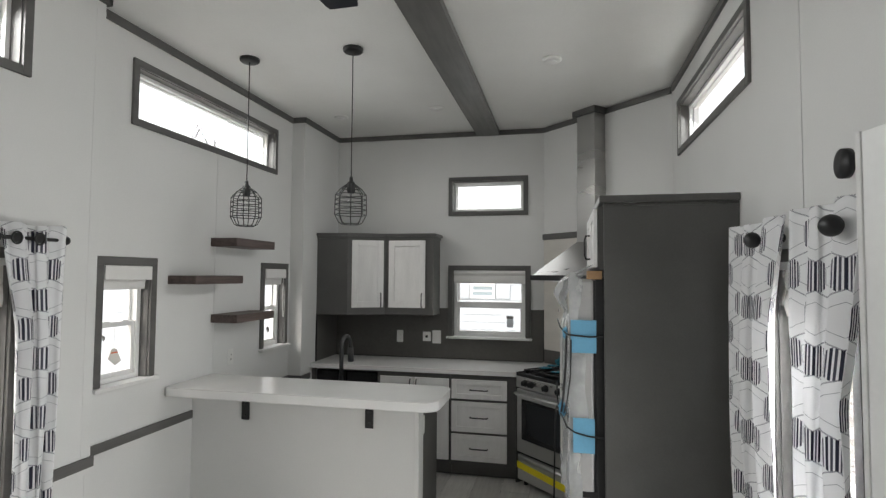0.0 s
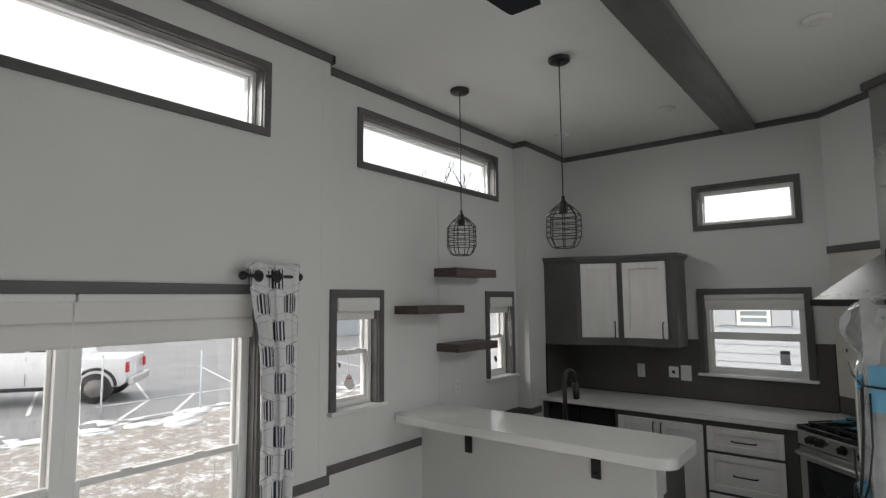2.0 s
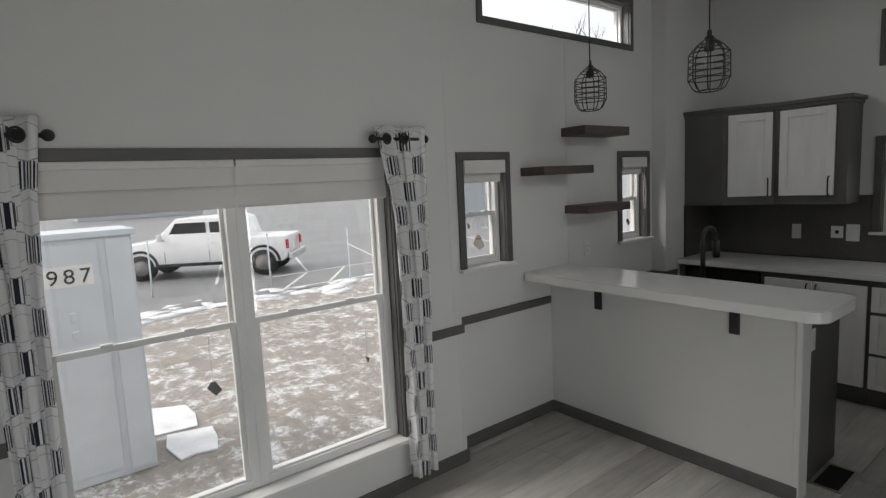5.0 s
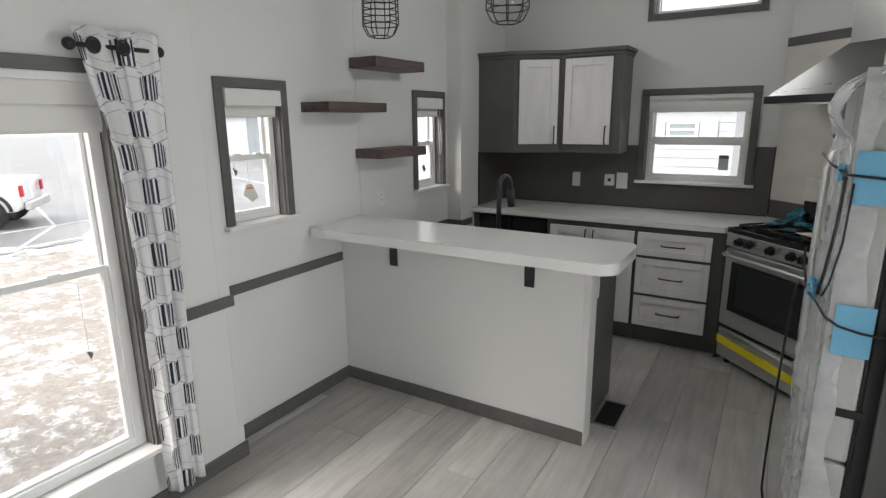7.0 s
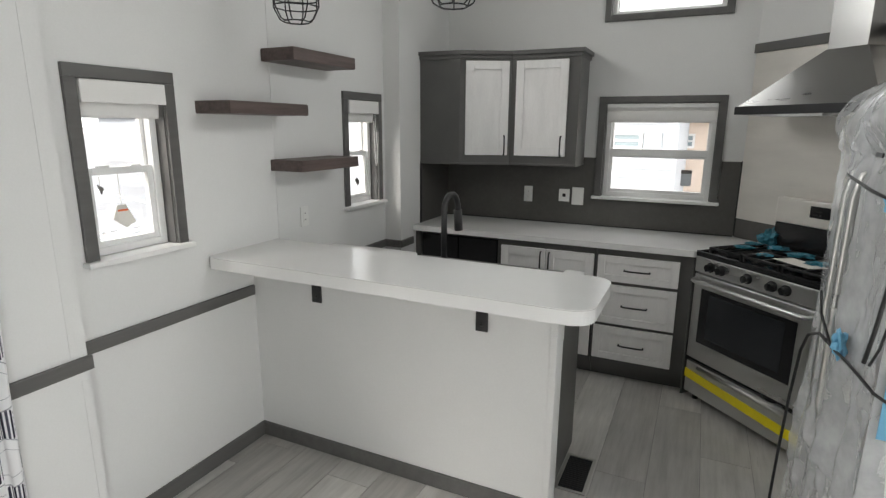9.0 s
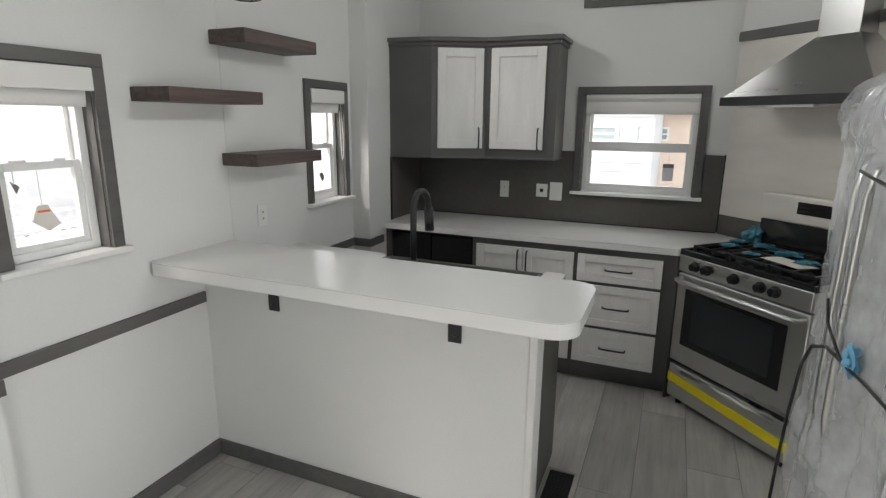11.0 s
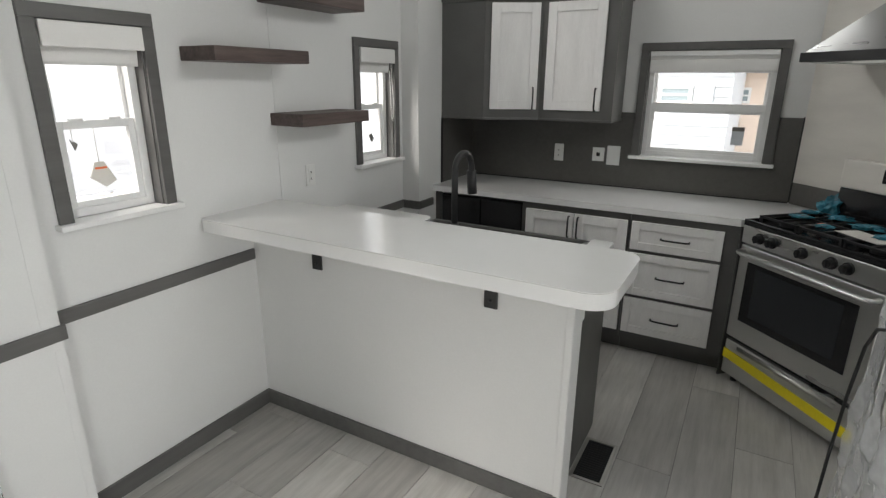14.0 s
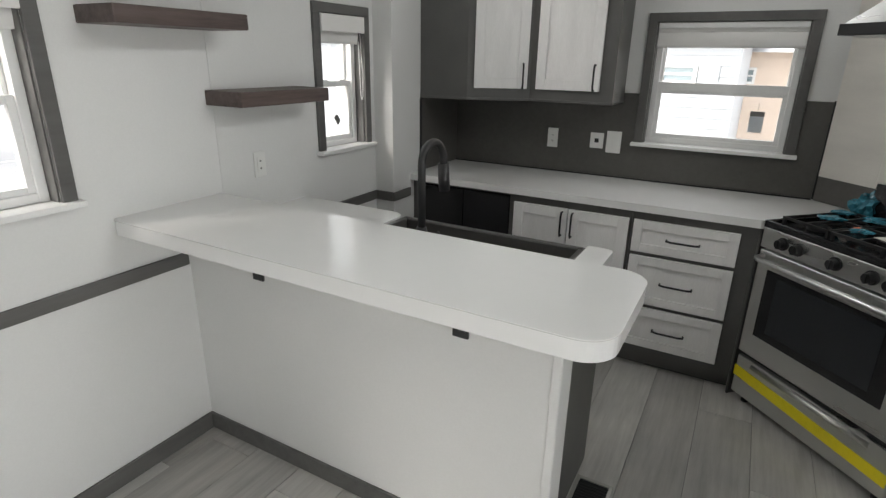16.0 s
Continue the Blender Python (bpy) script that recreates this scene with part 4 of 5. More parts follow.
box("door_glass", (-0.315, 0.385, -0.003), (0.285, 0.714, 0.0), ENAMEL, door, 0.001, "black oven glass", at=range_at)
box("oven_pane", (-0.255, 0.425, -0.0042), (0.225, 0.690, -0.0031), CARGLASS, door, 0, "darker clear pane within the glass border", at=range_at)
bm = bmesh.new()
add_tube(bm, [range_at(-0.355, 0.765, 0.0), range_at(-0.350, 0.762, -0.040), range_at(-0.32, 0.762, -0.052), range_at(0, 0.764, -0.058), range_at(0.32, 0.762, -0.052), range_at(0.350, 0.762, -0.040), range_at(0.355, 0.765, 0.0)], 0.013, 12)
part("oven_handle", finish(bm, smooth=True), STEEL, door, "curved stainless bar handle")
box("control_panel", (-0.378, 0.806, -0.006), (0.378, 0.900, 0.060), STEEL, stove, 0.005, at=range_at)
for u in (-0.262, -0.186, -0.018, 0.128, 0.205):
    bm = bmesh.new()
    add_tube(bm, [range_at(u, 0.853, -0.006), range_at(u, 0.853, -0.014)], 0.028, 18)
    add_tube(bm, [range_at(u, 0.853, -0.014), range_at(u, 0.853, -0.040)], 0.022, 18, 0.88)
    add_box(bm, (u - 0.004, 0.834, -0.046), (u + 0.004, 0.872, -0.040), range_at)
    part("knob", finish(bm), BLACK, stove, "black burner knob")
box("cooktop", (-0.382, 0.896, -0.004), (0.382, 0.918, 0.515), ENAMEL, stove, 0.004, at=range_at)
box("cooktop_rim", (-0.382, 0.917, -0.004), (0.382, 0.930, 0.018), ENAMEL, stove, 0.003, at=range_at)
box("cooktop_rim", (-0.382, 0.917, 0.018), (-0.362, 0.930, 0.50), ENAMEL, stove, 0.003, at=range_at)
box("cooktop_rim", (0.362, 0.917, 0.018), (0.382, 0.930, 0.50), ENAMEL, stove, 0.003, at=range_at)
box("vent_strip", (-0.29, 0.917, 0.475), (0.29, 1.093, 0.515), ENAMEL, stove, 0.006, "black vented strip behind the burners", at=range_at)
guard = box("backguard", (-0.29, 1.094, 0.465), (0.29, 1.240, 0.515), SHEET, stove, 0.008, "steel backguard", at=range_at)
box("display", (-0.079, 1.148, 0.462), (0.106, 1.212, 0.466), ENAMEL, guard, 0.001, "black clock display", at=range_at)
for k in range(3):
    for z in (1.162, 1.180):
        box("button", (-0.066 + 0.020 * k, z, 0.4605), (-0.053 + 0.020 * k, z + 0.008, 0.4625), BRONZE, guard, at=range_at)
for u, w, r in ((-0.23, 0.13, 0.045), (-0.23, 0.35, 0.038), (0.0, 0.24, 0.05), (0.23, 0.13, 0.045), (0.23, 0.35, 0.038)):
    bm = bmesh.new()
    add_tube(bm, [range_at(u, 0.917, w), range_at(u, 0.932, w)], r, 20)
    add_tube(bm, [range_at(u, 0.932, w), range_at(u, 0.940, w)], r * 0.75, 20)
    part("burner", finish(bm), BLACK, stove, "black burner cap")
for u0, u1 in ((-0.34, -0.12), (-0.11, 0.11), (0.12, 0.34)):
    bm = bmesh.new()
    for w in (0.05, 0.24, 0.42):
        add_box(bm, (u0, 0.944, w - 0.005), (u1, 0.955, w + 0.005), range_at)
    for u in (u0 + 0.005, (u0 + u1) / 2, u1 - 0.005):
        add_box(bm, (u - 0.005, 0.9442, 0.045), (u + 0.005, 0.9552, 0.425), range_at)
    for u in (u0 + 0.006, u1 - 0.006):
        for w in (0.052, 0.418):
            add_box(bm, (u - 0.006, 0.918, w - 0.006), (u + 0.006, 0.945, w + 0.006), range_at)
    part("grate", finish(bm), BLACK, stove, "cast iron pan grate")
for u in (-0.33, 0.33):
    lathe("foot", [(0.018, 0), (0.018, 0.03), (0.012, 0.045), (0, 0.045)], range_at(u, 0, 0.06), BLACK, stove, 12)
tape = prism("yellow_tape", [(-0.379, 0.138), (0.376, 0.100), (0.376, 0.152), (-0.379, 0.192)], 0.0035, 0.0072, YELLOW, at=lambda u, v, w: range_at(u, v, w))
tagged(tape, "strip of yellow packing tape across the range drawer", "tape")


def crumpled(name, place, size, material, label, seed, flat=0.6):
    """A crumpled piece of film."""
    random.seed(seed)
    bm = bmesh.new()
    bmesh.ops.create_icosphere(bm, subdivisions=3, radius=1)
    for v in bm.verts:
        k = 1 + 0.55 * noise.noise(v.co * 2.3 + Vector((seed, 0, 0))) + 0.3 * noise.noise(v.co * 6 + Vector((0, seed, 0)))
        v.co = Vector((v.co.x * size[0], v.co.y * size[1], max(v.co.z, -flat) * size[2])) * k
    low = min(v.co.z for v in bm.verts)
    for v in bm.verts:
        v.co = Vector(place) + v.co - Vector((0, 0, low))
    return tagged(part(name, finish(bm), material), label, "packaging", "packing film on the range")


for i, (u, w, s) in enumerate(((-0.24, 0.20, 0.045), (-0.15, 0.35, 0.05), (-0.30, 0.34, 0.04), (0.02, 0.30, 0.055), (0.18, 0.22, 0.05), (0.26, 0.34, 0.05), (-0.06, 0.14, 0.035))):
    crumpled("packing_film", range_at(u, 0.956, w), (s * 1.1, s * 0.8, s * 0.22), BLUEPLASTIC, "crumpled blue film lying on the stove grates", i + 1)
crumpled("packing_film", range_at(-0.31, 0.931, 0.475), (0.055, 0.05, 0.06), BLUEPLASTIC, "bunched blue film behind the stove", 11)
crumpled("packing_film", range_at(-0.10, 0.956, 0.17), (0.014, 0.012, 0.005), ORANGE, "small red label on the stove grates", 12)
leaflet = prism("leaflet", [(0.0, 0.13), (0.22, 0.10), (0.25, 0.20), (0.03, 0.24)], 0.9565, 0.959, PAPER, at=lambda u, w, v: range_at(u, v, w))
tagged(leaflet, "white paper leaflet lying on the stove grates", "paper")

# ---- hood and steel sheet behind it ----
sheet = thing("range_backing", diag_at(0, 0.93, 0), "brushed steel sheet with a grey cap behind the range", "wall panel")
box("splash_strip", (-0.632, 0.924, -0.009), (0.60, 1.050, -0.0008), SPLASH, sheet, at=diag_at)
box("sheet", (-0.632, 1.050, -0.010), (0.60, 2.080, -0.0008), SHEET, sheet, at=diag_at)
box("cap", (-0.640, 2.080, -0.022), (0.60, 2.135, -0.0008), CABGREY, sheet, 0.003, at=diag_at)

hood = thing("range_hood", range_at(0, 1.71, 0.3), "stainless steel pyramid range hood with a square chimney", "range hood")
hw0, hw1, cw0, cw1 = 0.165, 0.568, 0.430, 0.568


def pyramid(low, high):
    bm = bmesh.new()
    a = [bm.verts.new(range_at(u, low[0], w)) for u, w in low[1]]
    b = [bm.verts.new(range_at(u, high[0], w)) for u, w in high[1]]
    bm.faces.new(a), bm.faces.new(b)
    for i in range(4):
        bm.faces.new((a[i], a[(i + 1) % 4], b[(i + 1) % 4], b[i]))
    return finish(bm, 0.002)


part("canopy", pyramid((1.742, [(-0.38, hw0), (0.38, hw0), (0.38, hw1), (-0.38, hw1)]), (2.03, [(-0.105, cw0), (0.105, cw0), (0.105, cw1), (-0.105, cw1)])), DIMSTEEL, hood)
box("rim", (-0.388, 1.702, hw0 - 0.006), (0.384, 1.746, hw1), BLACK, hood, 0.002, "black control strip along the hood", at=range_at)
box("filter", (-0.34, 1.694, hw0 + 0.03), (0.34, 1.7025, hw1 - 0.03), STEEL, hood, at=range_at)
box("hood_lamp", (-0.12, 1.690, hw0 + 0.002), (0.12, 1.7015, hw0 + 0.028), PLASTIC, hood, at=range_at)
box("chimney", (-0.100, 2.020, cw0), (0.100, 2.60, cw1), DIMSTEEL, hood, 0.002, at=range_at)
box("chimney", (-0.096, 2.60, cw0 + 0.004), (0.096, 3.108, cw1), DIMSTEEL, hood, 0.002, at=range_at)
box("chimney_trim", (-0.125, 3.108, cw0 - 0.025), (0.125, 3.158, cw1), TRIM, hood, 0.003, "grey collar at the ceiling", at=range_at)

# ---- fridge ----
fy0, fy1 = 2.965, 3.715
fridge_box = thing("fridge_enclosure", (0.5, 3.35, 0), "tall dark grey fridge enclosure with a crown on top", "fridge enclosure")
box("side_panel", (0.190, 2.935, 0), (0.798, 2.960, 2.085), CABGREY, fridge_box, 0.002)
box("side_panel", (0.190, 3.725, 0), (0.798, 3.750, 2.085), CABGREY, fridge_box, 0.002)
box("top", (0.190, 2.935, 2.0855), (0.798, 3.750, 2.105), CABGREY, fridge_box)
prism("crown", [(0.168, 2.915), (0.798, 2.915), (0.798, 3.77), (0.168, 3.77)], 2.100, 2.135, CABGREY, fridge_box, 0.004)
box("bridge", (0.165, 2.961, 1.775), (0.798, 3.724, 2.085), CABGREY, fridge_box)


def fridgeface_at(u, v, w): return (0.163 + w, u, v)


bar_handle(shaker("door", fridge_box, fridgeface_at, 2.968, 3.338, 1.785, 2.075, 0.05), fridgeface_at, 3.305, 1.90, 0.13, True)
shaker("door", fridge_box, fridgeface_at, 3.345, 3.718, 1.785, 2.075, 0.05)
fridge = thing("fridge", (0.4, 3.34, 0), "new fridge in crumpled plastic film with blue tape", "fridge")
box("body", (0.150, fy0, 0.02), (0.780, fy1, 1.735), BLACK, fridge, 0.004)
box("door", (0.045, fy0, 0.50), (0.140, (fy0 + fy1) / 2 - 0.002, 1.725), FRIDGEWHITE, fridge, 0.012)
box("door", (0.045, (fy0 + fy1) / 2 + 0.002, 0.50), (0.140, fy1, 1.725), FRIDGEWHITE, fridge, 0.012)
box("freezer_drawer", (0.045, fy0, 0.06), (0.140, fy1, 0.492), FRIDGEWHITE, fridge, 0.012)
box("gasket", (0.140, fy0 + 0.006, 0.06), (0.150, fy1 - 0.006, 1.72), BLACK, fridge)
for y in ((fy0 + fy1) / 2 - 0.05, (fy0 + fy1) / 2 + 0.05):
    tube("door_handle", [(0.045, y, 0.72), (0.0, y, 0.74), (-0.012, y, 0.80), (-0.014, y, 1.10), (-0.012, y, 1.44), (0.0, y, 1.50), (0.045, y, 1.52)], 0.011, STEEL, fridge, 10)
box("hinge", (0.06, fy0 - 0.004, 0.665), (0.16, fy0 + 0.02, 0.695), BLACK, fridge, 0.003)
box("corner_guard", (0.112, fy0 - 0.004, 1.726), (0.182, fy0 + 0.12, 1.768), CARD, fridge, 0.002, "brown cardboard corner guard")


def film_sheet(name, rows, place_of, material, parent, seed):
    """A crumpled sheet of film on a grid; place_of(a, b) lays it out for a and b from 0 to 1."""
    bm, n, m_ = bmesh.new(), *rows
    grid = []
    for i in range(n + 1):
        line = []
        for j in range(m_ + 1):
            p, normal, loose = place_of(i / n, j / m_)
            q = Vector(p)
            ridge = 1 - abs(noise.noise(Vector((q.x, q.y * 9, q.z * 3.2)) + Vector((seed, 0, 0)))) * 2
            crease = 1 - abs(noise.noise(Vector((q.x, q.y * 21 + q.z * 6, q.z * 11)) + Vector((0, seed, 0)))) * 2
            puff = loose * (0.55 * ridge + 0.32 * crease + 0.10 * noise.noise(Vector((q.x, q.y * 55, q.z * 40))))
            line.append(bm.verts.new(q + Vector(normal) * puff))
        grid.append(line)
    for a, b in zip(grid, grid[1:]):
        for j in range(m_):
            bm.faces.new((a[j], a[j + 1], b[j + 1], b[j]))
    return part(name, finish(bm, smooth=True), material, parent, "crumpled clear packing film")


FMID = (fy0 + fy1) / 2


def film_front(a, b):
    """Film hung over the doors: puffed at the top, tented over the handles, tied at their foot, flared below."""
    z = 0.05 + 1.76 * b
    y = fy0 - 0.006 + (fy1 - fy0 + 0.01) * a
    tent = max(0.0, 1 - abs(y - FMID) / 0.20)
    x, loose = 0.030, 0.018
    if 0.62 < z < 1.60:
        x -= 0.036 * tent ** 0.7 * min(1, (1.60 - z) / 0.12)
    if z < 1.03:
        k = (1.03 - z) / 0.98
        x -= k * (0.002 + 0.012 * a) + 0.008 * min(1, 3 * k) * math.sin(31 * a + 4 * z)
        loose = 0.020
    if z > 1.56:
        k = (z - 1.56) / 0.25
        x += 0.16 * k ** 4 - 0.062 * math.sin(math.pi * min(1, k * 1.05)) * (0.55 + 0.45 * math.sin(5.5 * a + 0.6))
        y += 0.03 * k * math.sin(9 * a)
        loose = 0.034
    return (x, y, z), (-1, 0, 0), loose


film_sheet("film", (60, 150), film_front, FILM, fridge, 3)


def film_side(a, b):
    """The film's edge, wrapped a hand's breadth round the side of the doors."""
    z = 0.06 + 1.70 * b
    reach = 0.070 + 0.018 * math.sin(7 * z) + 0.010 * math.sin(19 * z + 1)
    return (0.022 + reach * a, fy0 - 0.008 - 0.006 * (1 - a), z), (0, -1, 0), 0.008


film_sheet("film", (10, 110), film_side, FILM, fridge, 7)
for place, size, seed in (((-0.012, 3.18, 0.985), (0.016, 0.030, 0.040), 21), ((0.004, 3.02, 1.425), (0.012, 0.024, 0.026), 22)):
    knot = crumpled("tape_knot", place, size, BLUETAPE, "twisted knot of blue tape", seed, 1.0)
    tagged(knot, "twisted knot of blue tape round the fridge cords", "tape", "tape knots")
for z0, z1 in ((1.366, 1.526), (0.885, 1.052)):
    box("tape", (0.030 if z1 > 1.2 else 0.040, fy0 - 0.026, z0), (0.152 if z1 > 1.2 else 0.142, fy0 - 0.022, z1), BLUETAPE, fridge, 0.001, "square of blue tape")
tube("cord", [(0.188, fy0 - 0.036, 1.452), (0.12, fy0 - 0.036, 1.446), (0.05, fy0 - 0.038, 1.452), (0.012, fy0 - 0.03, 1.455), (-0.020, 3.10, 1.475), (-0.036, 3.30, 1.50)], 0.0042, BLACK, fridge, 8, "black power cord")
tube("cord", [(0.010, fy0 - 0.034, 1.45), (0.006, fy0 - 0.038, 1.30), (-0.006, fy0 - 0.04, 1.16), (-0.016, fy0 - 0.04, 1.08)], 0.0052, BLACK, fridge, 8, "black strap on the film")
tube("cord", [(0.032, fy0 - 0.030, 1.43), (0.028, fy0 - 0.034, 1.25), (0.010, fy0 - 0.038, 1.12), (-0.004, fy0 - 0.038, 1.075)], 0.0034, BLACK, fridge, 8, "black strap on the film")
tube("cord", [(0.188, fy0 - 0.036, 0.965), (0.11, fy0 - 0.036, 0.970), (0.05, fy0 - 0.040, 0.985), (0.012, fy0 - 0.045, 1.01), (-0.010, 3.08, 1.02), (-0.026, 3.20, 1.015), (-0.040, 3.32, 1.08), (-0.040, 3.36, 1.14)], 0.0042, BLACK, fridge, 8, "black power cord")
tube("cord", [(-0.026, 3.20, 1.02), (-0.040, 3.30, 1.02), (-0.048, 3.40, 0.98), (-0.052, 3.46, 0.90), (-0.056, 3.50, 0.72), (-0.060, 3.52, 0.50), (-0.064, 3.52, 0.30), (-0.066, 3.50, 0.14), (-0.066, 3.46, 0.012), (-0.06, 3.38, 0.006)], 0.0050, BLACK, fridge, 8, "black power cord hanging down")
box("film_tie", (-0.030, 3.02, 1.560), (-0.026, 3.08, 1.572), BLACK, fridge, 0.001, "short black tie on the film")

# ---- floor register ----
vent = thing("floor_register", (-0.815, 3.77, 0), "dark metal floor register in the plank floor", "floor vent")
bm = bmesh.new()
for a, b in (((-0.886, 3.620, 0), (-0.744, 3.634, 0.006)), ((-0.886, 3.904, 0), (-0.744, 3.918, 0.006)), ((-0.886, 3.634, 0), (-0.872, 3.904, 0.006)), ((-0.758, 3.634, 0), (-0.744, 3.904, 0.006))):
    add_box(bm, a, b)
part("frame", finish(bm), NICKEL, vent)
# flat black sheet for the shade down inside the register
box("well_shade", (-0.872, 3.634, 0.0004), (-0.758, 3.904, 0.0015), DARKHOLE, vent)
for k in range(17):
    y = 3.645 + k * 0.0155
    box("louvre", (-0.872, y, 0.0016), (-0.758, y + 0.0035, 0.0040), BLACK, vent)

# ---- pendants ----


def pendant(x, y, label):
    """A wire cage lamp on a cord."""
    lamp = thing("pendant_lamp", (x, y, 2.05), label, "pendant lamp", "cage pendant lamps")
    lathe("canopy", [(0.062, 0), (0.064, -0.006), (0.062, -0.020), (0.054, -0.026), (0, -0.026)], (x, y, CEILING), BLACK, lamp)
    tube("cord", [(x, y, CEILING - 0.02), (x, y, 2.345)], 0.0034, BLACK, lamp, 6)
    lathe("socket", [(0, 0.105), (0.010, 0.10), (0.012, 0.075), (0.024, 0.065), (0.026, 0.02), (0.022, 0.0), (0, 0.0)], (x, y, 2.245), BLACK, lamp, 16)
    lathe("bulb", [(0.012, 0.085), (0.013, 0.06), (0.026, 0.02), (0.030, -0.005), (0.024, -0.03), (0.008, -0.045), (0, -0.046)], (x, y, 2.165), BULB, lamp, 16).visible_shadow = False
    profile = [(0.026, 2.300), (0.060, 2.275), (0.095, 2.235), (0.097, 2.110), (0.072, 2.062), (0.055, 2.052)]
    corners = 8
    for k in range(corners):
        a = 2 * math.pi * (k + 0.5) / corners
        tube("wire", [(x + r * math.cos(a), y + r * math.sin(a), z) for r, z in profile], 0.0031, BLACK, lamp, 5)
    for r, z in ((0.0955, 2.235), (0.0960, 2.204), (0.0965, 2.173), (0.0968, 2.142), (0.097, 2.110), (0.055, 2.052), (0.060, 2.275)):
        bm = bmesh.new()
        pts = [(x + r * math.cos(2 * math.pi * (k + 0.5) / corners), y + r * math.sin(2 * math.pi * (k + 0.5) / corners), z) for k in range(corners + 1)]
        add_tube(bm, pts, 0.0031, 5, caps=False)
        part("hoop", finish(bm), BLACK, lamp)
    return lamp


pendant(-2.019, 3.345, "black wire cage pendant lamp, unlit, by the wall")
pendant(-1.288, 3.330, "black wire cage pendant lamp, unlit, over the bar")

# ---- ceiling fan ----
fan = thing("ceiling_fan", (-0.938, 1.435, CEILING), "ceiling fan with dark blades and a nickel ring light", "ceiling fan")
fx, fy = -0.938, 1.435
lathe("canopy", [(0.07, 0), (0.07, -0.03), (0.05, -0.06), (0.018, -0.075), (0, -0.075)], (fx, fy, CEILING), NICKEL, fan)
tube("downrod", [(fx, fy, CEILING - 0.06), (fx, fy, 2.90)], 0.013, NICKEL, fan)
lathe("motor", [(0.03, 0.10), (0.09, 0.085), (0.105, 0.05), (0.105, 0.0), (0.085, -0.02), (0, -0.02)], (fx, fy, 2.82), NICKEL, fan)
bm = bmesh.new()
prof = [(0.118, 2.800), (0.125, 2.77), (0.122, 2.735), (0.108, 2.732), (0.100, 2.75), (0.100, 2.80)]
rings = [[bm.verts.new((fx + r * math.cos(a), fy + r * math.sin(a), z)) for a in np.linspace(0, 2 * math.pi, 36, endpoint=False)] for r, z in prof]
for a, b in zip(rings, rings[1:] + rings[:1]):
    for i in range(36):
        bm.faces.new((a[i], a[(i + 1) % 36], b[(i + 1) % 36], b[i]))
part("light_ring", finish(bm, smooth=True), NICKEL, fan, "brushed nickel ring of the light")
lathe("light_dish", [(0.100, 0.0), (0.094, 0.012), (0.070, 0.034), (0.040, 0.042), (0, 0.042)], (fx, fy, 2.757), NICKEL, fan, 28, "nickel reflector inside the light ring")
for k in range(3):
    a = radians(40 + 120 * k)
    bx, by = fx + 0.045 * math.cos(a), fy + 0.045 * math.sin(a)
    lathe("bulb", [(0.010, 0.045), (0.011, 0.030), (0.020, 0.014), (0.022, 0.0), (0.014, -0.014), (0, -0.018)], (bx, by, 2.757), PLASTIC, fan, 14, "small frosted bulb")
lathe("light_glass", [(0.099, 0.002), (0.099, 0.0), (0.06, -0.006), (0, -0.008)], (fx, fy, 2.737), GLASS, fan, 28, "clear glass cover").visible_shadow = False
for angle in (85.0, 210.5, 328.0):
    turn = pose(fx, fy, 2.835, 0, 0, angle) @ pose(0, 0, 0, -5, 0, 0)
    blade = prism("blade", [(0.13, -0.05), (0.20, -0.062), (0.745, -0.072), (0.795, -0.05), (0.770, 0.062), (0.745, 0.068), (0.20, 0.060), (0.13, 0.05)], -0.005, 0.005, BLADE, None, 0.002)
    blade.parent = fan
    blade.matrix_parent_inverse = fan.matrix_basis.inverted()
    blade.matrix_basis = turn
    arm = box("blade_arm", (0.06, -0.022, 0.004), (0.22, 0.022, 0.012), NICKEL, None, 0.002)
    arm.parent = fan
    arm.matrix_parent_inverse = fan.matrix_basis.inverted()
    arm.matrix_basis = turn

# ---- detectors and ceiling fittings ----
det = thing("smoke_detector", left_at(0.186, 2.965, 0), "white round smoke detector on the wall", "smoke detector")
for r, a, b in ((0.070, 0.0, -0.022), (0.058, -0.022, -0.036)):
    tube("case", [left_at(0.186, 2.965, a), left_at(0.186, 2.965, b)], r, PLASTIC, det, 28)
tube("button", [left_at(0.199, 2.980, -0.036), left_at(0.199, 2.980, -0.040)], 0.010, DARKHOLE, det, 12)
label_strip = box("red_label", (0.125, 2.548, -0.003), (0.205, 2.556, -0.0003), REDLAMP, at=left_at)
tagged(label_strip, "small red and white label strip on the wall", "label")
for x, y, r, deep in ((-0.072, 3.740, 0.062, 0.022), (-1.955, 4.714, 0.062, 0.012), (-1.055, 4.622, 0.062, 0.012), (-1.634, 1.382, 0.07, 0.03)):
    round_thing = thing("ceiling_detector" if deep > 0.02 else "recessed_light", (x, y, CEILING - deep), "white round fitting on the ceiling", "detector" if deep > 0.02 else "ceiling light", "round white ceiling fittings")
    lathe("case", [(r, 0.0), (r, -deep * 0.6), (r * 0.82, -deep), (0, -deep)], (x, y, CEILING), PLASTIC, round_thing)
    lathe("centre", [(r * 0.5, 0.0), (r * 0.45, -0.004), (0, -0.004)], (x, y, CEILING - deep), VINYL, round_thing)

# ---- the open door by the added doorway and the round fitting ----
leaf_turn = pose(0.775, 0.70, 0, 0, 0, 105.5)
door_leaf = thing("door_1", (0.775, 0.70, 0.0), "white door standing open near the wall", "door", kind="structure")


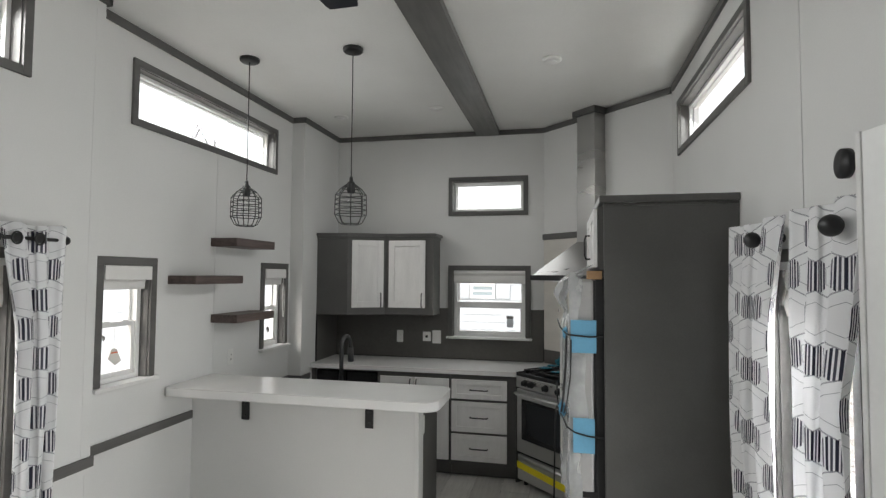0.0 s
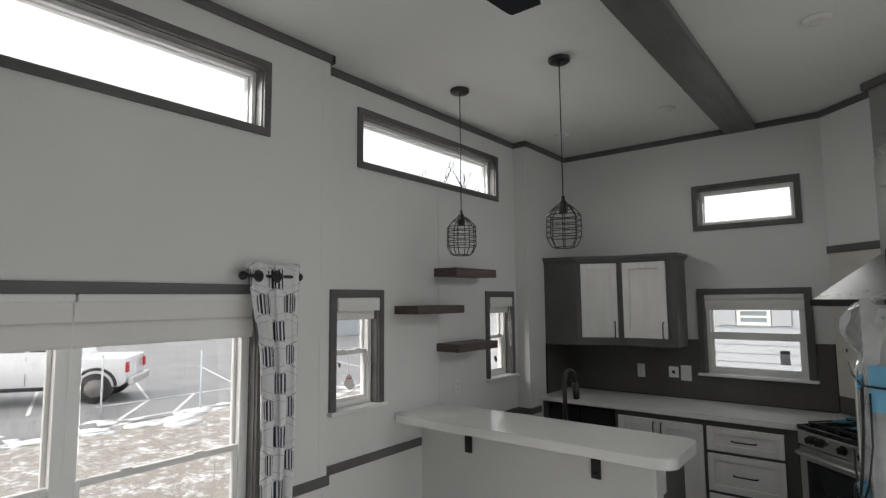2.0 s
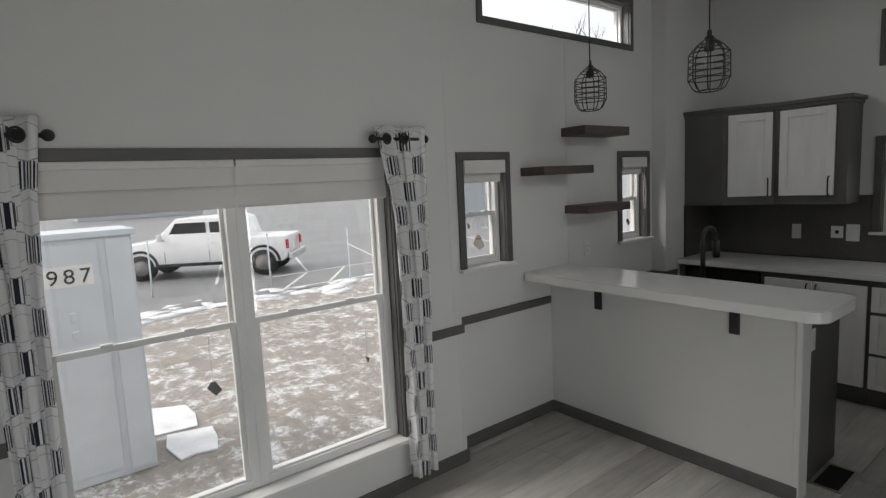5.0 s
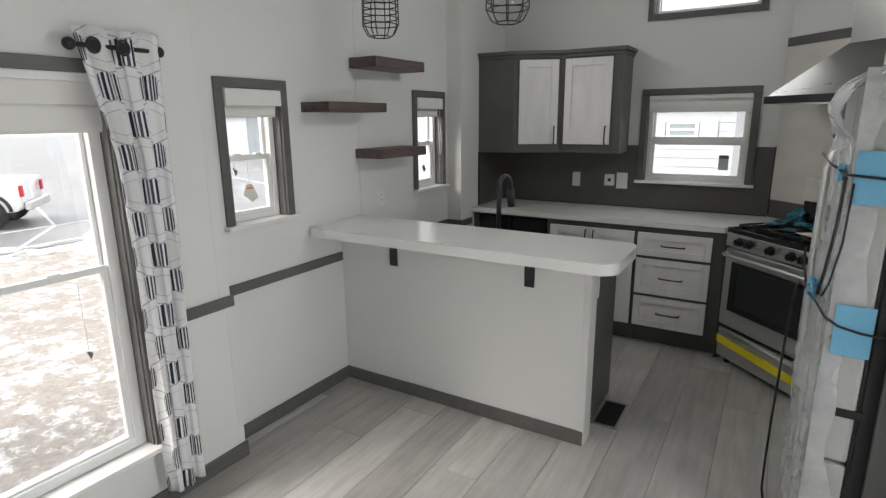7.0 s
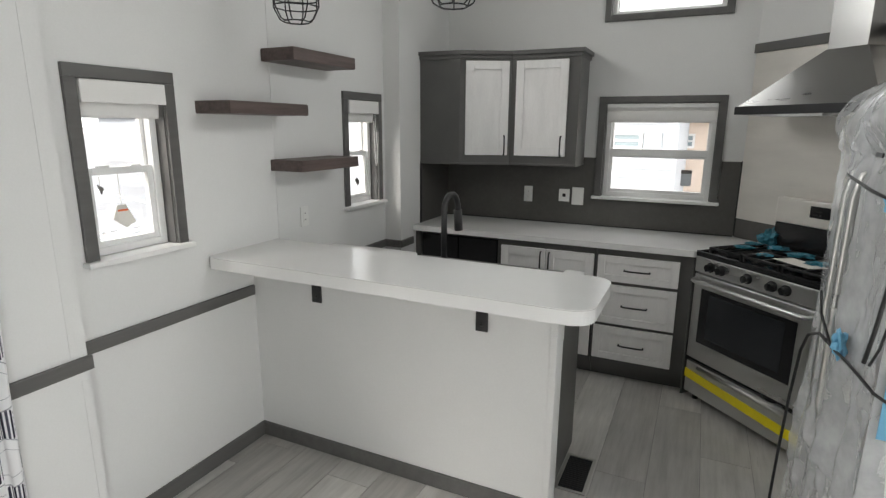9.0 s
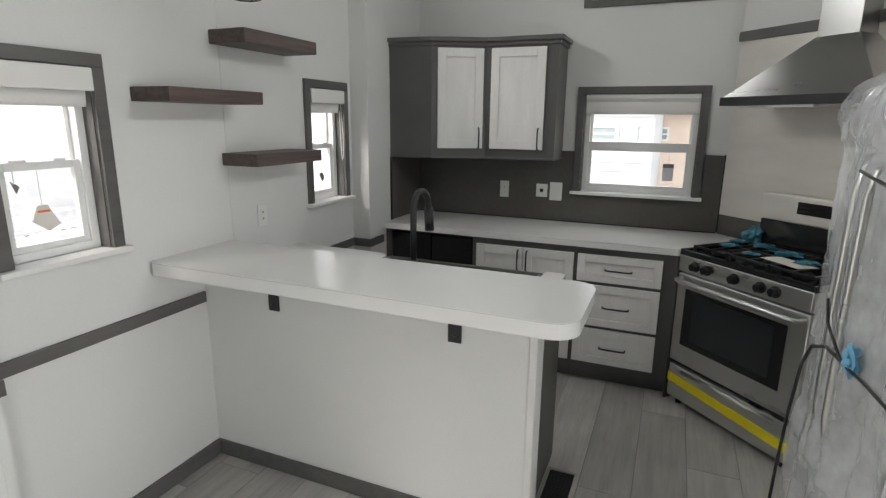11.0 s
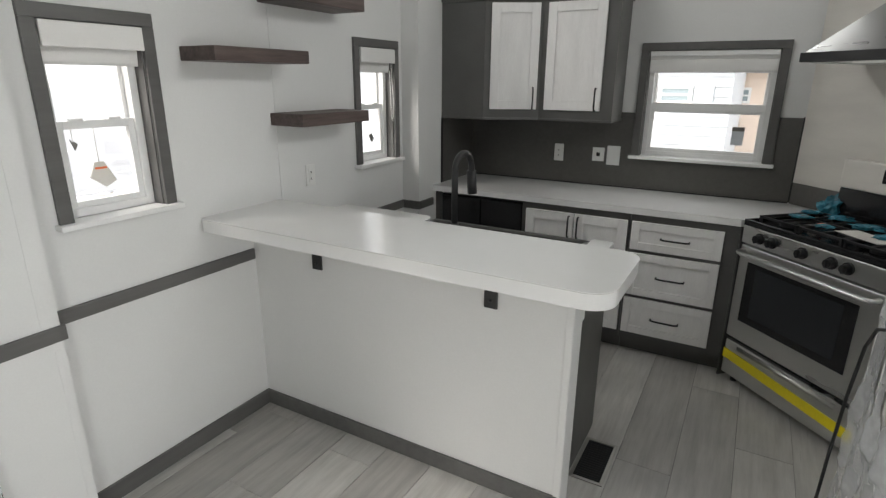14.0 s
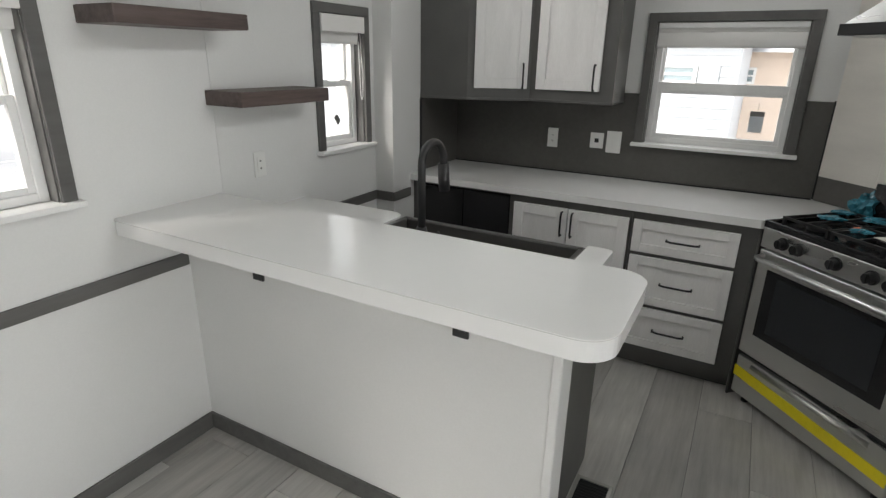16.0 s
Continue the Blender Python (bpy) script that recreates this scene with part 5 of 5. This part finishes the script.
def leaf_at(u, v, w):
    p = leaf_turn @ Vector((u, w, v))
    return (p.x, p.y, p.z)


box("leaf", (0.0, 0.008, -0.02), (0.72, 2.03, 0.02), VINYL, door_leaf, 0.003, at=leaf_at)
box("edge_strip", (0.715, 0.008, -0.024), (0.728, 2.03, 0.024), WALL, door_leaf, 0.002, at=leaf_at)
disc = thing("wall_fitting", right_at(1.885, 2.06, 0), "round matt black fitting on the white wall", "wall fitting")
tube("stem", [right_at(1.885, 2.06, 0), right_at(1.885, 2.06, -0.03)], 0.012, BLACK, disc)
tube("disc", [right_at(1.885, 2.06, -0.03), right_at(1.885, 2.06, -0.05)], 0.042, BLACK, disc, 24)

# ---- outdoors ----
GZ = -0.97
ground = tagged(prism("ground", [(-400, -400), (400, -400), (400, 400), (-400, 400)], GZ - 0.3, GZ, SNOW), "muddy ground with patches of thawing snow", "ground", kind="structure")
road = tagged(box("road", (-140, -90, GZ), (-13.4, 110, GZ + 0.02), ASPHALT), "damp grey asphalt parking lot", "road", kind="structure")


def road_line(p, q, wide=0.08):
    way = Vector((q[0] - p[0], q[1] - p[1])).normalized()
    n = Vector((-way.y, way.x)) * wide / 2
    tagged(prism("parking_line", [(p[0] + n.x, p[1] + n.y), (q[0] + n.x, q[1] + n.y), (q[0] - n.x, q[1] - n.y), (p[0] - n.x, p[1] - n.y)], GZ + 0.0205, GZ + 0.026, LINE), "white painted parking line", "road marking", "parking lines", "structure")


road_line((-13.75, 5.9), (-13.75, 11.5))
road_line((-16.0, 6.2), (-16.0, 11.5))
for k in range(2):
    road_line((-13.8, 5.9 + 1.3 * k), (-15.95, 7.5 + 1.3 * k))
for k in range(-2, 5):
    road_line((-16.2, 7.6 + 2.8 * k), (-22.5, 9.6 + 2.8 * k))
bank = bmesh.new()
rnd = random.Random(8)
spots = [(-13.1 + 0.35 * math.sin(k * 0.23) + rnd.uniform(-0.75, 0.45), -3 + 0.085 * k) for k in range(260)]
for sx, sy in spots:
    r0 = rnd.uniform(0.10, 0.34)
    bmesh.ops.create_icosphere(bank, subdivisions=1, radius=1, matrix=Matrix.Translation((sx, sy, GZ)) @ Matrix.Diagonal((r0 * rnd.uniform(0.6, 1.3), r0 * rnd.uniform(0.8, 1.9), rnd.uniform(0.012, 0.045), 1)))
for v in bank.verts:
    v.co += Vector((noise.noise(v.co * 3), noise.noise(v.co * 3 + Vector((9, 0, 0))), 0)) * 0.22
SNOWBANK = painted("old_snow", (0.78, 0.79, 0.80), 0.9, vary=0.12, scale=4, fine=30, relief=0.6)
tagged(part("snow_bank", finish(bank, smooth=True), SNOWBANK), "low bank of old snow along the asphalt edge", "snow", kind="stuff")
for outline, high in (([(-7.31, 1.51), (-7.12, 1.90), (-6.75, 1.93), (-6.36, 1.86), (-6.40, 1.60), (-6.43, 1.41), (-6.9, 1.40)], 0.022), ([(-6.33, 1.53), (-6.22, 1.98), (-5.9, 1.95), (-5.61, 1.87), (-5.66, 1.66), (-5.62, 1.52), (-6.0, 1.46)], 0.026)):
    tagged(prism("snow_slab", outline, GZ, GZ + high, SNOWBANK, None, 0.006), "flat slab of white snow on the muddy ground", "snow", "snow slabs")
for x, y in ((-15.6, 3.05), (-14.4, 5.75), (-13.6, 7.75)):
    post = thing("marker_post", (x, y, GZ), "thin grey metal post beside the asphalt", "post", "marker posts")
    tube("pole", [(x, y, GZ), (x, y, GZ + 1.45)], 0.022, BOXGREY, post, 8)
    lathe("cap", [(0.026, 0.0), (0.026, 0.03), (0.0, 0.045)], (x, y, GZ + 1.45), BOXGREY, post, 8)

pedestal = thing("utility_cabinet", (-6.05, 0.83, GZ), "pale grey steel utility cabinet with number plates", "utility cabinet")
px0, px1, py0, py1 = -6.4, -5.7, 0.22, 1.33
box("body", (px0, py0, GZ), (px1, py1, 1.32), BOXGREY, pedestal, 0.012)
box("lid", (px0 - 0.03, py0 - 0.03, 1.32), (px1 + 0.03, py1 + 0.03, 1.38), BOXGREY, pedestal, 0.01)
box("door", (px1, py0 + 0.04, GZ + 0.1), (px1 + 0.015, py1 - 0.28, 1.28), BOXGREY, pedestal, 0.004)
box("post", (px1, py1 - 0.22, GZ + 0.05), (px1 + 0.02, py1 - 0.02, 1.30), BOXGREY, pedestal, 0.004)
for z in (0.42, 0.59):
    box("lock", (px1 + 0.015, py0 + 0.56, z), (px1 + 0.035, py0 + 0.61, z + 0.08), BOXGREY, pedestal, 0.004)


def text_mesh(body, size, material, parent, m, name="number"):
    curve = bpy.data.curves.new(name, "FONT")
    curve.body, curve.size, curve.extrude, curve.align_x = body, size, 0.002, "CENTER"
    tmp = new(name, curve)
    data = bpy.data.meshes.new_from_object(tmp.evaluated_get(bpy.context.evaluated_depsgraph_get()))
    bpy.data.objects.remove(tmp)
    data.materials.append(material)
    ob = new(name, data)
    ob.parent = parent
    ob.matrix_parent_inverse = parent.matrix_basis.inverted()
    ob.matrix_basis = m
    return ob


for k, digit in enumerate("987"):
    y = 0.690 + 0.122 * k
    plate = box("number_plate", (px1 + 0.0155, y - 0.060, 0.905), (px1 + 0.019, y + 0.060, 1.09), PLASTIC, pedestal, 0, "white number plate")
    text_mesh(digit, 0.185, NAVYINK, pedestal, Matrix.Translation((px1 + 0.021, y, 0.932)) @ pose(0, 0, 0, 90, 0, 90))


def truck(place, turn, label):
    """A crew-cab pickup: body, cab, bed, glass, wheels, lamps."""
    car = thing("pickup_truck", place, label, "truck")
    m = Matrix.Translation(place) @ pose(0, 0, 0, 0, 0, turn)

    def at(u, v, w):
        p = m @ Vector((u, w, v))
        return (p.x, p.y, p.z)

    side = [(-2.64, 0.55), (-2.64, 1.20), (-1.38, 1.22), (-1.25, 1.82), (-1.05, 1.90), (0.75, 1.88), (1.40, 1.22), (2.60, 1.12), (2.80, 0.95), (2.85, 0.50), (2.45, 0.42), (-2.5, 0.42)]
    bm = bmesh.new()
    for w0, w1, pts in ((-0.95, 0.95, side),):
        lo = [bm.verts.new(at(u, v, w0 * (0.82 if v > 1.3 else 1))) for u, v in pts]
        hi = [bm.verts.new(at(u, v, w1 * (0.82 if v > 1.3 else 1))) for u, v in pts]
        bm.faces.new(lo), bm.faces.new(hi[::-1])
        for i in range(len(pts)):
            bm.faces.new((lo[i], hi[i], hi[(i + 1) % len(pts)], lo[(i + 1) % len(pts)]))
    part("body", finish(bm, 0.04, True), CARWHITE, car)
    for s in (-1, 1):
        for u0, u1, v0, v1 in ((-1.15, -0.32, 1.28, 1.74), (-0.22, 1.02, 1.28, 1.74)):
            skew = 0.30 if u1 > 1 else 0.0
            prism("window", [(u0, v0), (u1, v0), (u1 - skew, v1), (u0 + 0.05, v1)], s * 0.80 - 0.10 * (s > 0), s * 0.90 + 0.02 * (s < 0), CARGLASS, car, at=at)
        for u in (-1.20, -0.27, 1.10):
            box("door_seam", (u - 0.008, 0.55, s * 0.952 - 0.004), (u + 0.008, 1.26, s * 0.952 + 0.004), TYRE, car, at=at)
        for u in (-0.40, 0.72):
            box("door_handle", (u - 0.10, 1.10, s * 0.96 - 0.012), (u + 0.04, 1.13, s * 0.96 + 0.012), CARWHITE, car, 0.004, at=at)
        box("sill", (-0.7, 0.40, s * 0.96 - 0.03), (1.4, 0.50, s * 0.96 + 0.03), BLACK, car, 0.01, at=at)
        box("mirror", (1.12, 1.22, s * 1.06 - 0.10), (1.22, 1.44, s * 1.06 + 0.10), CARWHITE, car, 0.03, at=at)
        box("tail_lamp", (-2.69, 0.80, s * 0.88 - 0.07), (-2.62, 1.08, s * 0.88 + 0.075), REDLAMP, car, 0.01, at=at)
        box("headlamp", (2.70, 0.80, s * 0.72 - 0.18), (2.84, 0.98, s * 0.72 + 0.2), PLASTIC, car, 0.02, at=at)
        for u in (-1.90, 1.85):
            bm = bmesh.new()
            add_tube(bm, [at(u + 0.50 * math.cos(a), 0.42 + 0.50 * math.sin(a), s * 0.95) for a in np.linspace(0.05, math.pi - 0.05, 13)], 0.045, 6)
            part("wheel_arch", finish(bm, smooth=True), BLACK, car, "dark wheel arch trim")
            tube("wheel", [at(u, 0.40, s * 0.70), at(u, 0.40, s * 0.98)], 0.40, TYRE, car, 24)
            tube("rim", [at(u, 0.40, s * 0.975), at(u, 0.40, s * 0.99)], 0.24, TAGGREY, car, 16)
    box("bumper", (2.80, 0.45, -0.9), (2.95, 0.68, 0.9), BLACK, car, 0.03, at=at)
    box("bumper", (-2.82, 0.45, -0.9), (-2.68, 0.66, 0.9), STEEL, car, 0.03, at=at)
    box("grille", (2.78, 0.70, -0.5), (2.87, 1.0, 0.5), BLACK, car, 0.01, at=at)
    return car


truck((-18.5, 5.4, GZ + 0.02), -126, "white crew-cab pickup truck parked on the asphalt")


def house(x0, y0, x1, y1, wall_mat, label, windows, roof_rise=1.4, height=2.6, lap=0.16, face="y", roof_mat=ROOF):
    """A single-storey home with lapped siding, a gable roof and windows on one face."""
    home = thing("house", ((x0 + x1) / 2, (y0 + y1) / 2, GZ), label, "house")
    box("wall", (x0, y0, GZ), (x1, y1, GZ + 0.4 + height), wall_mat, home)
    n = int((height + 0.3) / lap)
    bm = bmesh.new()
    for k in range(n):
        z = GZ + 0.1 + k * lap
        if face == "y":
            lo, hi = [(x0, y0 - 0.022, z), (x1, y0 - 0.022, z)], [(x1, y0 - 0.004, z + lap), (x0, y0 - 0.004, z + lap)]
            back = [(x0, y0 - 0.002, z), (x1, y0 - 0.002, z)]
        else:
            lo, hi = [(x1 + 0.022, y0, z), (x1 + 0.022, y1, z)], [(x1 + 0.004, y1, z + lap), (x1 + 0.004, y0, z + lap)]
            back = [(x1 + 0.002, y0, z), (x1 + 0.002, y1, z)]
        a = [bm.verts.new(p) for p in lo + hi]
        bm.faces.new(a)
        b = [bm.verts.new(p) for p in back]
        bm.faces.new((a[0], a[1], b[1], b[0]))
    tagged(part("siding", bm, wall_mat, home), kind="stuff")
    zt, ym, o = GZ + 0.4 + height, (y0 + y1) / 2, 0.35
    bm = bmesh.new()
    vs = [bm.verts.new(p) for p in ((x0 - o, y0 - o, zt), (x1 + o, y0 - o, zt), (x1 + o, y1 + o, zt), (x0 - o, y1 + o, zt), (x0 - o, ym, zt + roof_rise), (x1 + o, ym, zt + roof_rise))]
    for f in ((0, 1, 5, 4), (2, 3, 4, 5), (0, 4, 3), (1, 2, 5), (0, 3, 2, 1)):
        bm.faces.new([vs[i] for i in f])
    part("roof", finish(bm), roof_mat, home)
    for a, b, z0, z1 in windows:
        at = (lambda u, v, w: (u, y0 - w, v)) if face == "y" else (lambda u, v, w: (x1 + w, u, v))
        win = box("window", (a, z0, 0.0), (b, z1, 0.03), TEALGLASS, home, at=at)
        bm = bmesh.new()
        t = 0.06
        for p, q in (((a - t, z0 - t, 0.0), (a, z1 + t, 0.05)), ((b, z0 - t, 0.0), (b + t, z1 + t, 0.05)), ((a, z1, 0.0), (b, z1 + t, 0.05)), ((a, z0 - t, 0.0), (b, z0, 0.05)), ((a, (z0 + z1) / 2 - 0.02, 0.0), (b, (z0 + z1) / 2 + 0.02, 0.045))):
            add_box(bm, p, q, at)
        part("window_frame", finish(bm), VINYL, win)
        for c, d in ((a - t - 0.32, a - t - 0.02), (b + t + 0.02, b + t + 0.32)) if wall_mat == SIDING else ():
            box("shutter", (c, z0 - t, 0.024), (d, z1 + t, 0.05), SIDING, home, 0.004, at=at)
    return home


house(-12, 12.0, -0.85, 18, SIDING, "white lap-sided home next door", [(-1.93, -1.50, 1.30, 1.50), (-5.5, -4.6, 0.7, 1.7)])
house(-3, 18.0, 9, 24, TANWALL, "tan sided home with a snowy roof farther back", [(-0.96, -0.74, 1.15, 1.42), (1.5, 2.4, 0.6, 1.5)], height=2.4, roof_mat=SNOWBANK)
house(-88, -18, -80, -2, SIDING, "white single-storey home across the lot", [(-15, -14, 0.7, 1.7), (-9, -8, 0.7, 1.7)], face="x")
house(-84, 6, -77, 20, SIDING, "white single-storey home across the lot", [(8, 9, 0.7, 1.7), (15, 16, 0.7, 1.7)], face="x")
house(-40, 27, -32, 44, SIDING, "white single-storey home beyond the lot", [(30, 31, 0.7, 1.7), (37, 38, 0.7, 1.7)], face="x")


def bare_tree(x, y, tall, seed, label):
    """A leafless tree: a tapered trunk that forks into ever thinner limbs."""
    rnd = random.Random(seed)
    tree_ob = thing("bare_tree", (x, y, GZ), label, "tree")
    trunk, limbs = bmesh.new(), bmesh.new()

    def grow(bm, start, way, length, radius, depth):
        pts, p, w = [start], start, way
        for _ in range(4):
            w = (w + Vector((rnd.uniform(-1, 1), rnd.uniform(-1, 1), rnd.uniform(-0.3, 0.7))) * 0.16).normalized()
            p = p + w * (length / 4)
            pts.append(p)
        add_tube(bm, pts, radius, 6 if depth < 2 else 4, 0.55)
        if depth < 5:
            for _ in range(3 if depth < 4 else 2):
                side = Vector((rnd.uniform(-1, 1), rnd.uniform(-1, 1), rnd.uniform(0.1, 0.9))).normalized()
                grow(limbs, pts[rnd.choice((2, 3, 4, 4))], (w * 0.7 + side * 0.75).normalized(), length * rnd.uniform(0.55, 0.75), radius * 0.52, depth + 1)

    grow(trunk, Vector((x, y, GZ)), Vector((0, 0, 1)), tall * 0.38, tall * 0.022, 0)
    part("trunk", finish(trunk, smooth=True), BARK, tree_ob)
    part("limbs", finish(limbs, smooth=True), BARK, tree_ob)


bare_tree(-18.5, 22.5, 12.5, 5, "bare leafless tree beyond the parking lot")

# ---- floor planks, laid end to end along the room ----
LONG, WIDE, GAP = 1.52, 0.230, 0.0010
bm = bmesh.new()
add_box(bm, (GAP, GAP, -0.006), (WIDE - GAP, LONG - GAP, 0.0))
plank_mesh = mesh_of("plank", finish(bm, 0.0012), PLANK)
rnd = random.Random(4)
x = -2.575
while x < XR:
    y = YB - rnd.uniform(0, LONG)
    while y < YE:
        board = new("plank", plank_mesh)
        board.parent = floor
        board.matrix_basis = Matrix.Translation((x, y, 0))
        y += LONG
    x += WIDE
